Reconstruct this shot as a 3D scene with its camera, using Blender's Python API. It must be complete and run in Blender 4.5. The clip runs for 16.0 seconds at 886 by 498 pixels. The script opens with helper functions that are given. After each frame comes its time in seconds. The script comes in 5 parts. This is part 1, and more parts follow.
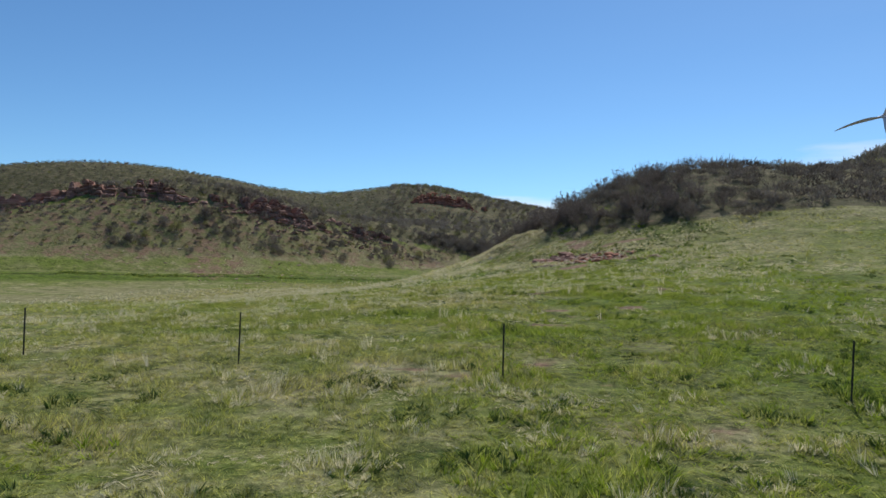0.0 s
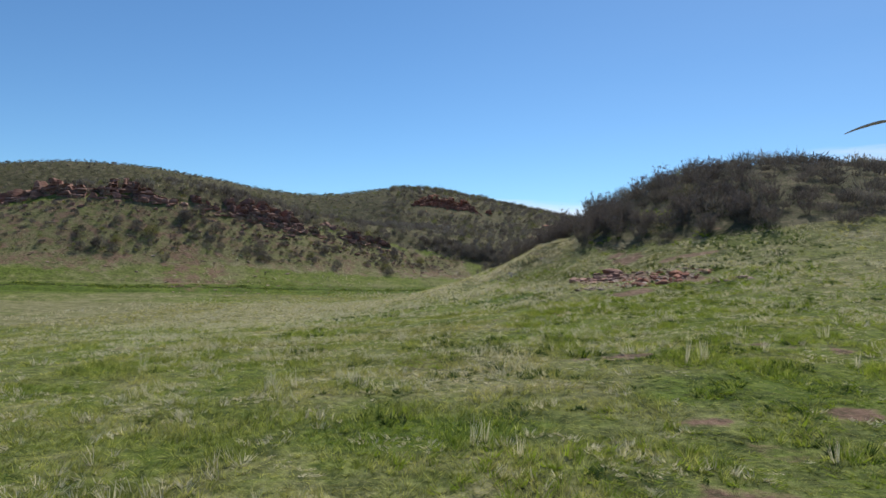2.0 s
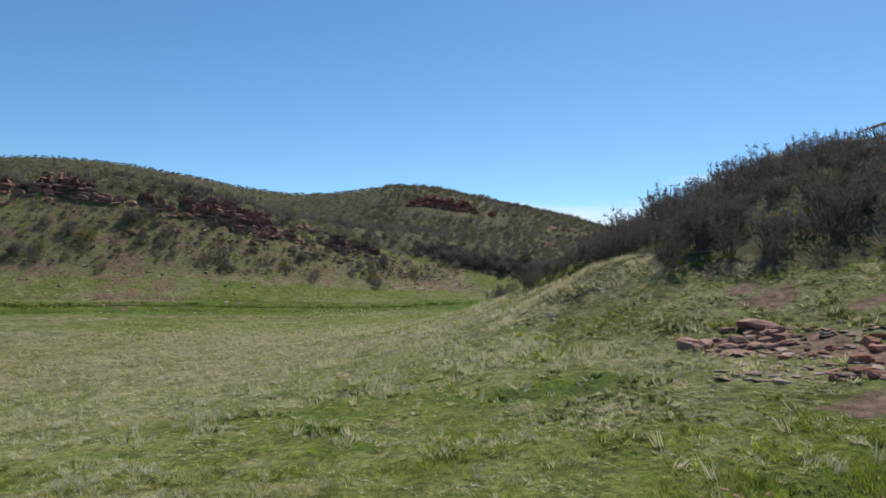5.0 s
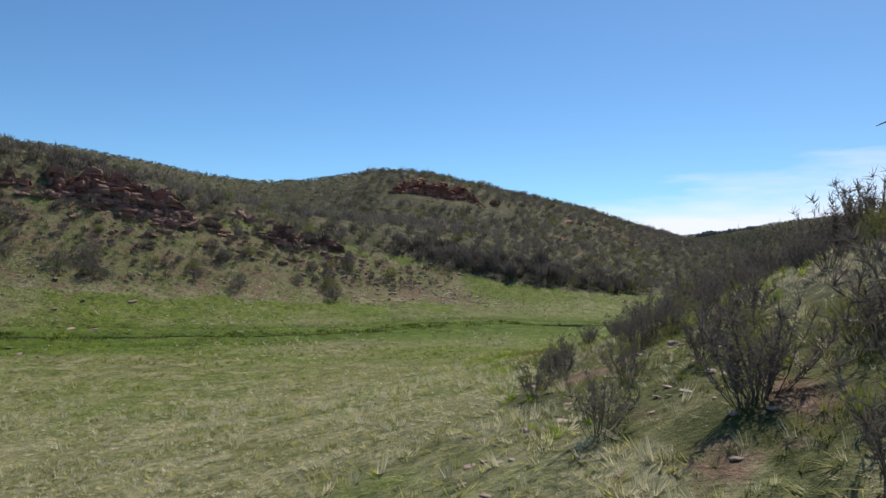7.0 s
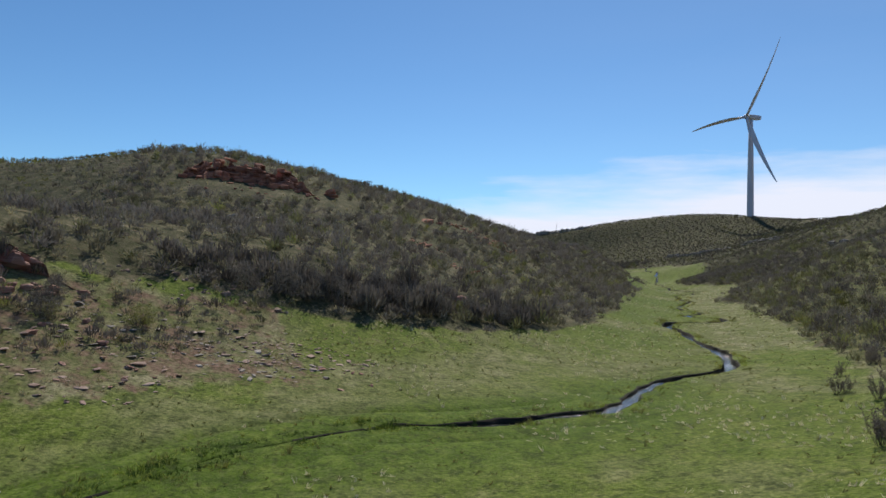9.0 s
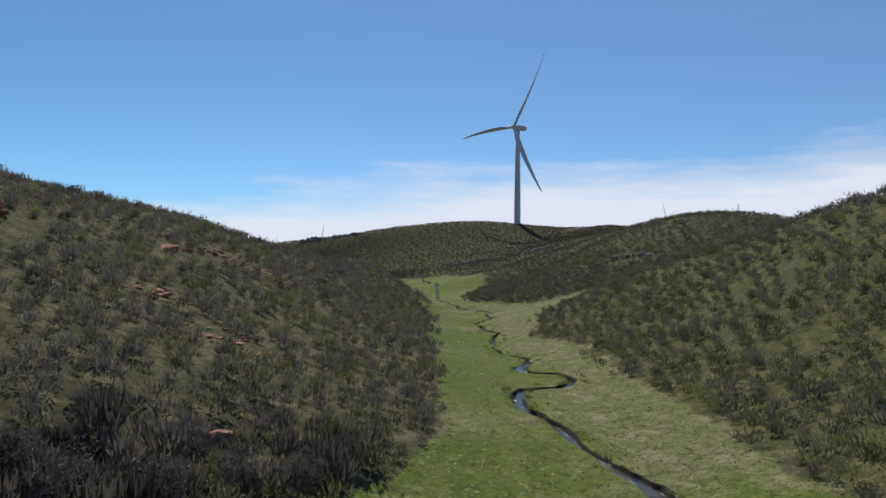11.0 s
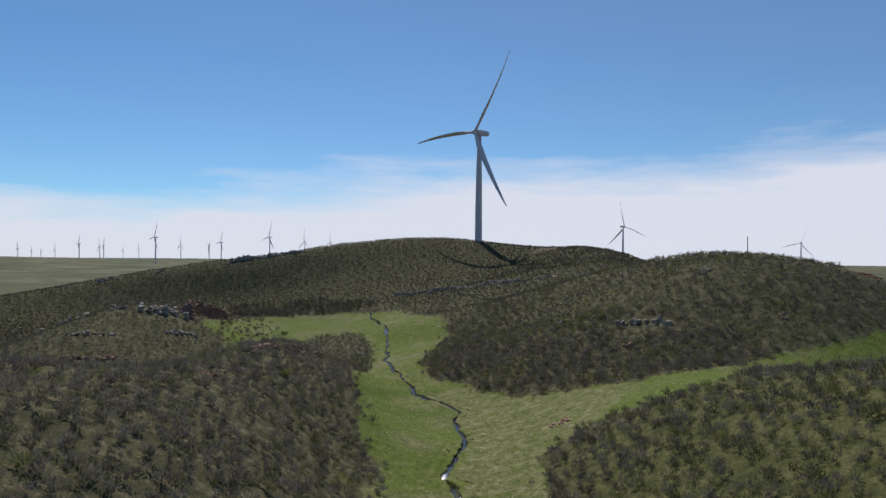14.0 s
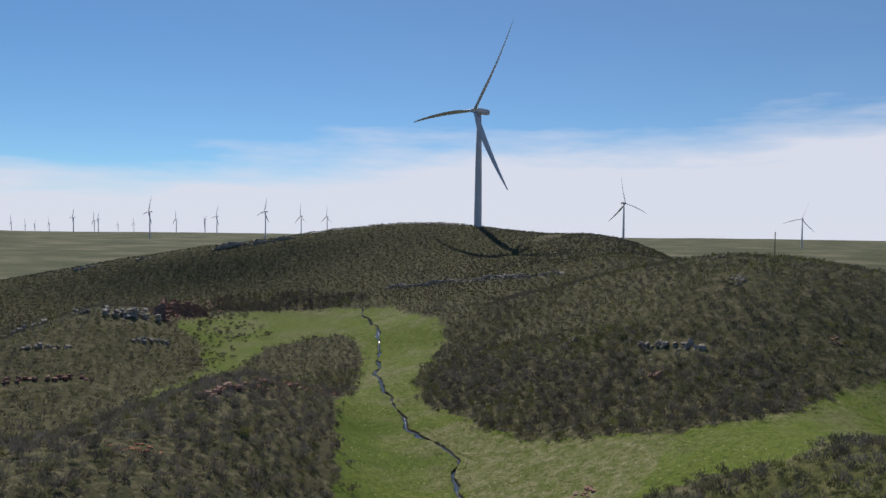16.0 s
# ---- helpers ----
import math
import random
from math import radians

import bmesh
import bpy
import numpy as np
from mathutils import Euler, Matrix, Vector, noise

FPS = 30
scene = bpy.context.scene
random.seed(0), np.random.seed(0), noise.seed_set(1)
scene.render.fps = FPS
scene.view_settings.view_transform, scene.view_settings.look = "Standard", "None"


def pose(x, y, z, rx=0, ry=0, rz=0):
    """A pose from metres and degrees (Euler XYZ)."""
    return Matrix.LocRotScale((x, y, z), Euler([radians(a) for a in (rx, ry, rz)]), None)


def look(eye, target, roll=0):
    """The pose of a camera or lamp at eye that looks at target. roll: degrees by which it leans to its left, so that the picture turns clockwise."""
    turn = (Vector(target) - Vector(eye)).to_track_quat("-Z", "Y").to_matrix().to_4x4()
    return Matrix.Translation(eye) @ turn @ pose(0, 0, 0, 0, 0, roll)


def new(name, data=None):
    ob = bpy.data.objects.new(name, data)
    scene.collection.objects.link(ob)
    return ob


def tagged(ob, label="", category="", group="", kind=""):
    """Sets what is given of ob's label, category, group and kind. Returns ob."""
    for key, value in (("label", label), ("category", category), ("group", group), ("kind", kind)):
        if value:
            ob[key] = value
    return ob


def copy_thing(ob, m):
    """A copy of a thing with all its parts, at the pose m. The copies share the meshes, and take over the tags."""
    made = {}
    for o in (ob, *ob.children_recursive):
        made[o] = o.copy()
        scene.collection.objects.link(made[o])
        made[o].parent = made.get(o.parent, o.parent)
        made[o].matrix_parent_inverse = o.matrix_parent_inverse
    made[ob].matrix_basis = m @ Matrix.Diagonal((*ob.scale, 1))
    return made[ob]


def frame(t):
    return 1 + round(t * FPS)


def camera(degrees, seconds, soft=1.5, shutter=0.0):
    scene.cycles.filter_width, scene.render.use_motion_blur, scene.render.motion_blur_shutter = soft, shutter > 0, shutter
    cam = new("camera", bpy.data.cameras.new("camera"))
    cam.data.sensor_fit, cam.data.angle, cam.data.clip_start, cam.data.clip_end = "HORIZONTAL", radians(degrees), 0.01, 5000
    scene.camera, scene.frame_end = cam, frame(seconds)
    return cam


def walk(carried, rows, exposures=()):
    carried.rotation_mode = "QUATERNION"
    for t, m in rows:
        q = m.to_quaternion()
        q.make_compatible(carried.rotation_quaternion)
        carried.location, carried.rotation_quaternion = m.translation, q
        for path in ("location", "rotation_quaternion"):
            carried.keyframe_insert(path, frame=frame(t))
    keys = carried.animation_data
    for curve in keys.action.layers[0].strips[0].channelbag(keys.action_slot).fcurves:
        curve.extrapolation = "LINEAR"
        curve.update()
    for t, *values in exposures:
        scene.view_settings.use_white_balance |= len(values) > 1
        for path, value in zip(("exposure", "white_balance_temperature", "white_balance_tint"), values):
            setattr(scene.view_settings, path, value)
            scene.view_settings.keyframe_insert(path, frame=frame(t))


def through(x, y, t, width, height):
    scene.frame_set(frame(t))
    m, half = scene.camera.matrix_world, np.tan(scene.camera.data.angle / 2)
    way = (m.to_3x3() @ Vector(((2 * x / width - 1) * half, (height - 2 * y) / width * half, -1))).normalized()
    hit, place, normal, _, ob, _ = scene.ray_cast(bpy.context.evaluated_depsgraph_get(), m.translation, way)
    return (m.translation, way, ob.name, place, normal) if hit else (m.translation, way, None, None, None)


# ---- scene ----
# ---- the way of the camera ----
cam = camera(64.6, 16.0, soft=1.5)
METRES, EYE, TILT, LEAN, TURN = 250.0, 2.7, -2.42, 1.85, 0.0
ROWS = [
    (0.0, 0.0, 0.0, 0.0, -0.14, 3.07, -2.6),
    (0.5, -0.0006, 0.0127, 0.0009, -0.15, 3.11, -2.69),
    (1.0, -0.001, 0.0261, 0.0026, -0.15, 3.15, -2.71),
    (1.5, -0.0019, 0.0396, 0.0042, -0.14, 3.23, -2.7),
    (2.0, -0.0026, 0.0529, 0.0058, -0.11, 3.33, -2.81),
    (2.5, -0.0028, 0.0659, 0.007, -0.09, 3.38, -2.85),
    (3.0, -0.0027, 0.0781, 0.0084, -0.1, 3.41, -2.83),
    (3.5, -0.0027, 0.09, 0.0102, -0.12, 3.46, -2.84),
    (4.0, -0.0028, 0.1016, 0.0117, -0.13, 3.52, -2.84),
    (6.5, 0.0019, 0.2388, 0.0206, -0.43, 3.34, -3.03),
    (7.0, 0.0034, 0.2867, 0.0227, -0.47, 3.34, -3.02),
    (7.5, 0.0044, 0.3355, 0.0256, -0.59, 3.26, -3.08),
    (8.0, 0.0067, 0.3811, 0.0289, -2.65, 3.33, -2.93),
    (8.5, 0.0079, 0.4204, 0.0335, -7.49, 3.5, -2.58),
    (9.0, 0.0107, 0.4576, 0.0397, -14.39, 3.83, -2.1),
    (9.5, 0.0161, 0.4924, 0.0457, -21.6, 4.01, -1.63),
    (12.0, 0.0892, 0.6696, 0.0962, -35.79, 4.42, -0.51),
    (12.5, 0.1132, 0.706, 0.1126, -36.58, 4.38, -0.49),
    (13.0, 0.1386, 0.7423, 0.1309, -37.03, 4.46, -0.46),
    (13.5, 0.1674, 0.7808, 0.1482, -37.1, 4.47, -0.54),
    (14.0, 0.1926, 0.8144, 0.1654, -37.21, 3.97, -0.62),
    (14.5, 0.2119, 0.8401, 0.1786, -37.29, 3.08, -0.65),
    (15.0, 0.2269, 0.8596, 0.1888, -37.34, 2.38, -0.66),
    (15.5, 0.242, 0.8793, 0.1989, -37.37, 1.84, -0.66),
    (16.0, 0.2571, 0.8987, 0.209, -37.4, 1.75, -0.68),
]
walk(cam, [(t, pose(0, 0, EYE, TILT, LEAN, TURN) @ pose(METRES * x, METRES * y, METRES * z, 90 + pitch, roll, yaw)) for t, x, y, z, yaw, pitch, roll in ROWS],
     [(0, 0.33), (7, 0.33), (8.5, 0.23), (9.5, 0.14), (12, -0.02), (14, -0.07), (16, -0.09)])

# ---- sky, sun and exposure ----
SUN_AZ, SUN_EL = radians(24), radians(48)        # azimuth clockwise from +y


def make_world():
    world = bpy.data.worlds.new("sky")
    world.use_nodes = True
    nt = world.node_tree
    nt.nodes.clear()
    out = nt.nodes.new("ShaderNodeOutputWorld")
    back = nt.nodes.new("ShaderNodeBackground")
    sky = nt.nodes.new("ShaderNodeTexSky")
    sky.sky_type, sky.sun_disc = "NISHITA", False
    sky.sun_elevation, sky.sun_rotation = SUN_EL, SUN_AZ
    sky.altitude, sky.air_density, sky.dust_density, sky.ozone_density = 1800, 1.0, 0.35, 2.0
    back.inputs["Strength"].default_value = 0.085
    # thin bank of white cloud low over the far plain, thicker towards the sun
    co = nt.nodes.new("ShaderNodeTexCoord")
    sep = nt.nodes.new("ShaderNodeSeparateXYZ")
    nt.links.new(co.outputs["Generated"], sep.inputs[0])
    mp = nt.nodes.new("ShaderNodeMapping")
    mp.inputs["Scale"].default_value = (2.2, 2.2, 15.0)
    nt.links.new(co.outputs["Generated"], mp.inputs[0])
    nz = nt.nodes.new("ShaderNodeTexNoise")
    nz.inputs["Scale"].default_value, nz.inputs["Detail"].default_value, nz.inputs["Roughness"].default_value = 1.3, 8, 0.55
    nt.links.new(mp.outputs[0], nz.inputs["Vector"])

    def math_node(op, a, b=None, clamp=False):
        n = nt.nodes.new("ShaderNodeMath")
        n.operation, n.use_clamp = op, clamp
        for k, v in enumerate((a, b)):
            if v is None:
                continue
            if isinstance(v, (int, float)):
                n.inputs[k].default_value = v
            else:
                nt.links.new(v, n.inputs[k])
        return n.outputs[0]

    # the bank rises towards the cloudy side, with a torn upper edge
    top = math_node("ADD", math_node("MULTIPLY", sep.outputs[0], CLOUD_RISE), CLOUD_BASE)
    wav = math_node("MULTIPLY", math_node("SUBTRACT", nz.outputs["Fac"], 0.5), 0.16)
    cover = math_node("DIVIDE", math_node("SUBTRACT", math_node("ADD", top, wav), sep.outputs[2]), 0.055, clamp=True)
    veil = math_node("ADD", math_node("MULTIPLY", sep.outputs[0], 0.06), 0.005, clamp=True)
    cover = math_node("MAXIMUM", cover, math_node("MULTIPLY", veil, math_node("ADD", nz.outputs["Fac"], 0.5)))
    cover = math_node("MULTIPLY", cover, 0.97)
    mix = nt.nodes.new("ShaderNodeMix")
    mix.data_type = "RGBA"
    nt.links.new(cover, mix.inputs["Factor"])
    tint = nt.nodes.new("ShaderNodeMix")
    tint.data_type, tint.blend_type = "RGBA", "MULTIPLY"
    tint.inputs[0].default_value = 1.0
    tint.inputs[7].default_value = SKY_TINT
    nt.links.new(sky.outputs[0], tint.inputs[6])
    nt.links.new(tint.outputs[2], mix.inputs[6])
    mix.inputs[7].default_value = CLOUD_WHITE
    nt.links.new(mix.outputs[2], back.inputs["Color"])
    nt.links.new(back.outputs[0], out.inputs[0])
    scene.world = world


CLOUD_RISE, CLOUD_BASE, CLOUD_WHITE, SKY_TINT = 0.092, 0.084, (8.7, 9.0, 10.3, 1), (0.64, 0.93, 1.12, 1)
make_world()
sun = new("sun", bpy.data.lights.new("sun", "SUN"))
sun.data.energy, sun.data.angle, sun.data.color = 3.9, radians(0.55), (1.0, 0.94, 0.82)
sun_from = Vector((math.sin(SUN_AZ) * math.cos(SUN_EL), math.cos(SUN_AZ) * math.cos(SUN_EL), math.sin(SUN_EL)))
sun.matrix_world = look(sun_from * 300, (0, 0, 0))


# ---- materials ----
class Nodes:
    """Short hand for building a node material."""

    def __init__(self, name, rough=0.9, spec=0.2):
        self.mat = bpy.data.materials.new(name)
        self.mat.use_nodes = True
        self.nt = self.mat.node_tree
        self.bsdf = self.nt.nodes["Principled BSDF"]
        self.bsdf.inputs["Roughness"].default_value = rough
        self.bsdf.inputs["Specular IOR Level"].default_value = spec

    def add(self, kind):
        return self.nt.nodes.new(kind)

    def link(self, a, b):
        self.nt.links.new(a, b)

    def pos(self, scale=(1, 1, 1)):
        g = self.add("ShaderNodeNewGeometry")
        m = self.add("ShaderNodeMapping")
        m.inputs["Scale"].default_value = scale
        self.link(g.outputs["Position"], m.inputs[0])
        return m.outputs[0]

    def local(self, scale=(1, 1, 1)):
        g = self.add("ShaderNodeTexCoord")
        m = self.add("ShaderNodeMapping")
        m.inputs["Scale"].default_value = scale
        self.link(g.outputs["Object"], m.inputs[0])
        return m.outputs[0]

    def noise(self, scale, vec, detail=4, rough=0.55, dist=0.0):
        n = self.add("ShaderNodeTexNoise")
        n.inputs["Scale"].default_value, n.inputs["Detail"].default_value = scale, detail
        n.inputs["Roughness"].default_value, n.inputs["Distortion"].default_value = rough, dist
        self.link(vec, n.inputs["Vector"])
        return n.outputs["Fac"]

    def ramp(self, fac, *stops):
        r = self.add("ShaderNodeValToRGB")
        els = r.color_ramp.elements
        while len(els) < len(stops):
            els.new(0.5)
        for e, (p, c) in zip(els, stops):
            e.position = p
            e.color = (*c, 1) if isinstance(c, tuple) else (c, c, c, 1)
        self.link(fac, r.inputs[0])
        return r.outputs[0]

    def mix(self, fac, a, b, mode="MIX"):
        m = self.add("ShaderNodeMix")
        m.data_type, m.blend_type = "RGBA", mode
        for sock, v in ((m.inputs[0], fac), (m.inputs[6], a), (m.inputs[7], b)):
            if isinstance(v, (int, float)):
                sock.default_value = v
            elif isinstance(v, tuple):
                sock.default_value = (*v, 1)
            else:
                self.link(v, sock)
        return m.outputs[2]

    def math(self, op, a, b, clamp=False):
        n = self.add("ShaderNodeMath")
        n.operation, n.use_clamp = op, clamp
        for k, v in enumerate((a, b)):
            if isinstance(v, (int, float)):
                n.inputs[k].default_value = v
            else:
                self.link(v, n.inputs[k])
        return n.outputs[0]

    def color(self, c):
        if isinstance(c, tuple):
            self.bsdf.inputs["Base Color"].default_value = (*c, 1)
        else:
            self.link(c, self.bsdf.inputs["Base Color"])

    def bump(self, h, strength=0.5, distance=0.05):
        b = self.add("ShaderNodeBump")
        b.inputs["Strength"].default_value, b.inputs["Distance"].default_value = strength, distance
        self.link(h, b.inputs["Height"])
        self.link(b.outputs[0], self.bsdf.inputs["Normal"])


def turf_colour(n):
    """Colour of the plant cover: olive turf, straw and lush patches, scrub litter, plain greyed with distance."""
    p = n.pos()
    zone = n.add("ShaderNodeVertexColor")
    zone.layer_name = "zone"
    sep = n.add("ShaderNodeSeparateColor")
    n.link(zone.outputs["Color"], sep.inputs[0])
    lush, soil, scrub = sep.outputs[0], sep.outputs[1], sep.outputs[2]
    big = n.noise(0.05, p, 5, 0.62)
    mid = n.noise(0.42, p, 6, 0.7)
    clump = n.noise(1.1, p, 5, 0.7)
    turf = n.ramp(mid, (0.32, (0.082, 0.128, 0.012)), (0.5, (0.125, 0.168, 0.024)), (0.70, (0.205, 0.215, 0.062)))
    dry = n.ramp(mid, (0.32, (0.13, 0.132, 0.050)), (0.5, (0.22, 0.205, 0.108)), (0.70, (0.36, 0.32, 0.205)))
    parched = n.math("SUBTRACT", 1.0, zone.outputs["Alpha"])
    parched = n.math("ADD", n.math("MULTIPLY", n.math("SUBTRACT", mid, 0.5), 0.8), parched)
    col = n.mix(n.math("MAXIMUM", n.ramp(big, (0.47, 0.0), (0.62, 0.8)), n.ramp(parched, (0.25, 0.0), (0.6, 1.0))), turf, dry)
    green = n.ramp(mid, (0.32, (0.050, 0.092, 0.008)), (0.52, (0.090, 0.142, 0.014)), (0.72, (0.16, 0.20, 0.034)))
    edge = n.math("ADD", lush, n.math("MULTIPLY", n.math("SUBTRACT", mid, 0.5), 1.1))
    col = n.mix(n.ramp(edge, (0.33, 0.0), (0.62, 1.0)), col, green)
    litter = n.ramp(mid, (0.36, (0.050, 0.046, 0.026)), (0.5, (0.092, 0.082, 0.048)), (0.64, (0.20, 0.168, 0.108)))
    grassy = n.ramp(mid, (0.36, (0.064, 0.068, 0.022)), (0.5, (0.104, 0.106, 0.038)), (0.64, (0.175, 0.160, 0.075)))
    litter = n.mix(n.ramp(parched, (0.3, 0.0), (0.6, 1.0)), litter, grassy)
    edge = n.math("ADD", scrub, n.math("MULTIPLY", n.math("SUBTRACT", mid, 0.5), 0.8))
    col = n.mix(n.ramp(edge, (0.35, 0.0), (0.6, 1.0)), col, litter)
    # near-black gaps between clumps: their shade is put into the colour
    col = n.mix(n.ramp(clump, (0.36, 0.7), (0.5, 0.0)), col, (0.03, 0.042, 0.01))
    col = n.mix(n.ramp(clump, (0.55, 0.0), (0.70, 0.22)), col, (0.27, 0.25, 0.13))
    tuft = n.noise(4.6, p, 4, 0.65)
    # the same between single tufts: shade painted as dark gaps
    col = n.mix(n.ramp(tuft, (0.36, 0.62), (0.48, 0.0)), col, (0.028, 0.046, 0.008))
    open_ground = n.math("SUBTRACT", 1.0, n.math("MAXIMUM", scrub, n.math("MULTIPLY", lush, 0.7)))
    col = n.mix(n.math("MULTIPLY", n.ramp(tuft, (0.53, 0.0), (0.68, 0.5)), open_ground), col, (0.34, 0.36, 0.12))
    # far plain: dry olive, greyed with distance, its haze put into the colour
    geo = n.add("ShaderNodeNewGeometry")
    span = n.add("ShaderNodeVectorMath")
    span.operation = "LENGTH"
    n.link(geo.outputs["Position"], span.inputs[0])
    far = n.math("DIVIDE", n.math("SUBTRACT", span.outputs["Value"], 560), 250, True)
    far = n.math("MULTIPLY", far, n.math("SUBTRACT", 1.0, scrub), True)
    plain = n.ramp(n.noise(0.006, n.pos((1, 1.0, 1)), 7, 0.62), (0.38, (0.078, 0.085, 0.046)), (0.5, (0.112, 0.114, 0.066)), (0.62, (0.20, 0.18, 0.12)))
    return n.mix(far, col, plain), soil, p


def ground_material():
    n = Nodes("grassland", 0.95, 0.1)
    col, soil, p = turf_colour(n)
    fine = n.noise(2.6, p, 6, 0.72)
    vfine = n.noise(11, p, 4, 0.7)
    earth = n.ramp(fine, (0.3, (0.10, 0.062, 0.045)), (0.52, (0.19, 0.118, 0.085)), (0.72, (0.31, 0.21, 0.16)))
    edge = n.math("ADD", soil, n.math("MULTIPLY", n.math("SUBTRACT", n.noise(0.5, p, 7, 0.75), 0.5), 1.7))
    col = n.mix(n.ramp(edge, (0.45, 0.0), (0.68, 1.0)), col, earth)
    # darkened where the bump lies low: shade of the hollows put into the colour
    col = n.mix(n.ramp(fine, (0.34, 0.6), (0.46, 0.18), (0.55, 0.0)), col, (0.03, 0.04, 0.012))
    col = n.mix(n.ramp(vfine, (0.54, 0.0), (0.70, 0.36)), col, (0.24, 0.24, 0.13))
    n.color(col)
    n.bump(n.math("ADD", n.math("MULTIPLY", fine, 0.7), n.math("MULTIPLY", vfine, 0.3)), 0.8, 0.2)
    return n.mat


def blade_material():
    n = Nodes("turf_blades", 0.8, 0.2)
    col, _, _ = turf_colour(n)
    g = n.add("ShaderNodeNewGeometry")
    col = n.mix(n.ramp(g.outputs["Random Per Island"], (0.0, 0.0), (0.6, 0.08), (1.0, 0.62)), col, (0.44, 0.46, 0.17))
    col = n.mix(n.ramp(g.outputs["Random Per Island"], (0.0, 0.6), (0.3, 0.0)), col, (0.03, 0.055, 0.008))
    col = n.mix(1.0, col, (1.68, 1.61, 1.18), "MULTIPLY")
    n.color(col)
    tr = n.add("ShaderNodeBsdfTranslucent")
    n.link(col, tr.inputs[0])
    mx = n.add("ShaderNodeMixShader")
    mx.inputs[0].default_value = 0.45
    n.link(n.bsdf.outputs[0], mx.inputs[1])
    n.link(tr.outputs[0], mx.inputs[2])
    n.link(mx.outputs[0], n.nt.nodes["Material Output"].inputs[0])
    return n.mat


def leafy(name, a, b, c, through=0.25, patch=0.35):
    """Thin dry or green plant matter: coloured in patches and from blade to blade."""
    n = Nodes(name, 0.85, 0.15)
    g = n.add("ShaderNodeNewGeometry")
    col = n.ramp(n.noise(patch, n.pos(), 4, 0.6), (0.35, a), (0.5, b), (0.66, c))
    col = n.mix(n.ramp(g.outputs["Random Per Island"], (0.0, 0.0), (1.0, 0.55)), col, tuple(v * 1.6 for v in b))
    col = n.mix(n.ramp(g.outputs["Random Per Island"], (0.0, 0.5), (0.35, 0.0)), col, tuple(v * 0.45 for v in a))
    n.color(col)
    tr = n.add("ShaderNodeBsdfTranslucent")
    n.link(col, tr.inputs[0])
    mx = n.add("ShaderNodeMixShader")
    mx.inputs[0].default_value = through
    n.link(n.bsdf.outputs[0], mx.inputs[1])
    n.link(tr.outputs[0], mx.inputs[2])
    n.link(mx.outputs[0], n.nt.nodes["Material Output"].inputs[0])
    return n.mat


def rock_material(name, a, b, c, lichen):
    n = Nodes(name, 0.88, 0.25)
    p = n.pos()
    layers = n.noise(1.3, n.pos((0.25, 0.25, 2.6)), 5, 0.6, 0.4)
    blot = n.noise(1.1, p, 5, 0.65)
    col = n.ramp(layers, (0.3, a), (0.5, b), (0.72, c))
    col = n.mix(n.ramp(blot, (0.52, 0.0), (0.68, 0.75)), col, lichen)
    info = n.add("ShaderNodeObjectInfo")
    col = n.mix(n.ramp(info.outputs["Random"], (0.0, 0.42), (0.6, 0.0)), col, tuple(v * 0.5 for v in a))
    n.color(col)
    h = n.math("ADD", n.math("MULTIPLY", layers, 0.8), n.math("MULTIPLY", n.noise(6, p, 6, 0.7), 0.4))
    n.bump(h, 0.9, 0.12)
    return n.mat


def painted(name, col, rough=0.5, spec=0.4, metal=0.0, wear=0.25):
    n = Nodes(name, rough, spec)
    n.bsdf.inputs["Metallic"].default_value = metal
    k = n.noise(0.9, n.local((1, 1, 0.3)), 5, 0.6)
    n.color(n.mix(n.ramp(k, (0.45, 0.0), (0.75, wear)), col, tuple(v * 0.6 for v in col)))
    n.bump(n.noise(30, n.local(), 3), 0.1, 0.002)
    return n.mat


def water_material():
    n = Nodes("creek_water", 0.12, 1.0)
    n.color(n.ramp(n.noise(0.6, n.pos(), 3), (0.4, (0.018, 0.022, 0.018)), (0.6, (0.05, 0.045, 0.03))))
    n.bump(n.noise(4.5, n.pos((1.3, 1, 1)), 4, 0.75), 0.8, 0.06)
    return n.mat


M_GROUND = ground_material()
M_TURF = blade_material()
M_STRAW = leafy("straw", (0.50, 0.45, 0.29), (0.60, 0.55, 0.38), (0.44, 0.43, 0.22), 0.42, 0.6)
M_BUNCH = leafy("bunch_grass", (0.27, 0.24, 0.13), (0.38, 0.34, 0.21), (0.30, 0.29, 0.12), 0.35, 0.8)
M_HERB = leafy("fresh_herbs", (0.14, 0.21, 0.016), (0.21, 0.28, 0.024), (0.28, 0.31, 0.05), 0.45, 0.9)
M_DARK = leafy("dark_broad_herbs", (0.030, 0.058, 0.014), (0.048, 0.085, 0.018), (0.075, 0.115, 0.024), 0.35, 1.2)
M_TWIG = leafy("grey_twigs", (0.110, 0.090, 0.080), (0.158, 0.130, 0.115), (0.14, 0.125, 0.088), 0.25, 0.4)
M_SCRUB = leafy("scrub_foliage", (0.088, 0.079, 0.073), (0.145, 0.130, 0.113), (0.22, 0.20, 0.155), 0.23, 0.42)
M_OLIVE = leafy("olive_foliage", (0.14, 0.15, 0.048), (0.19, 0.19, 0.065), (0.25, 0.23, 0.085), 0.35, 0.5)
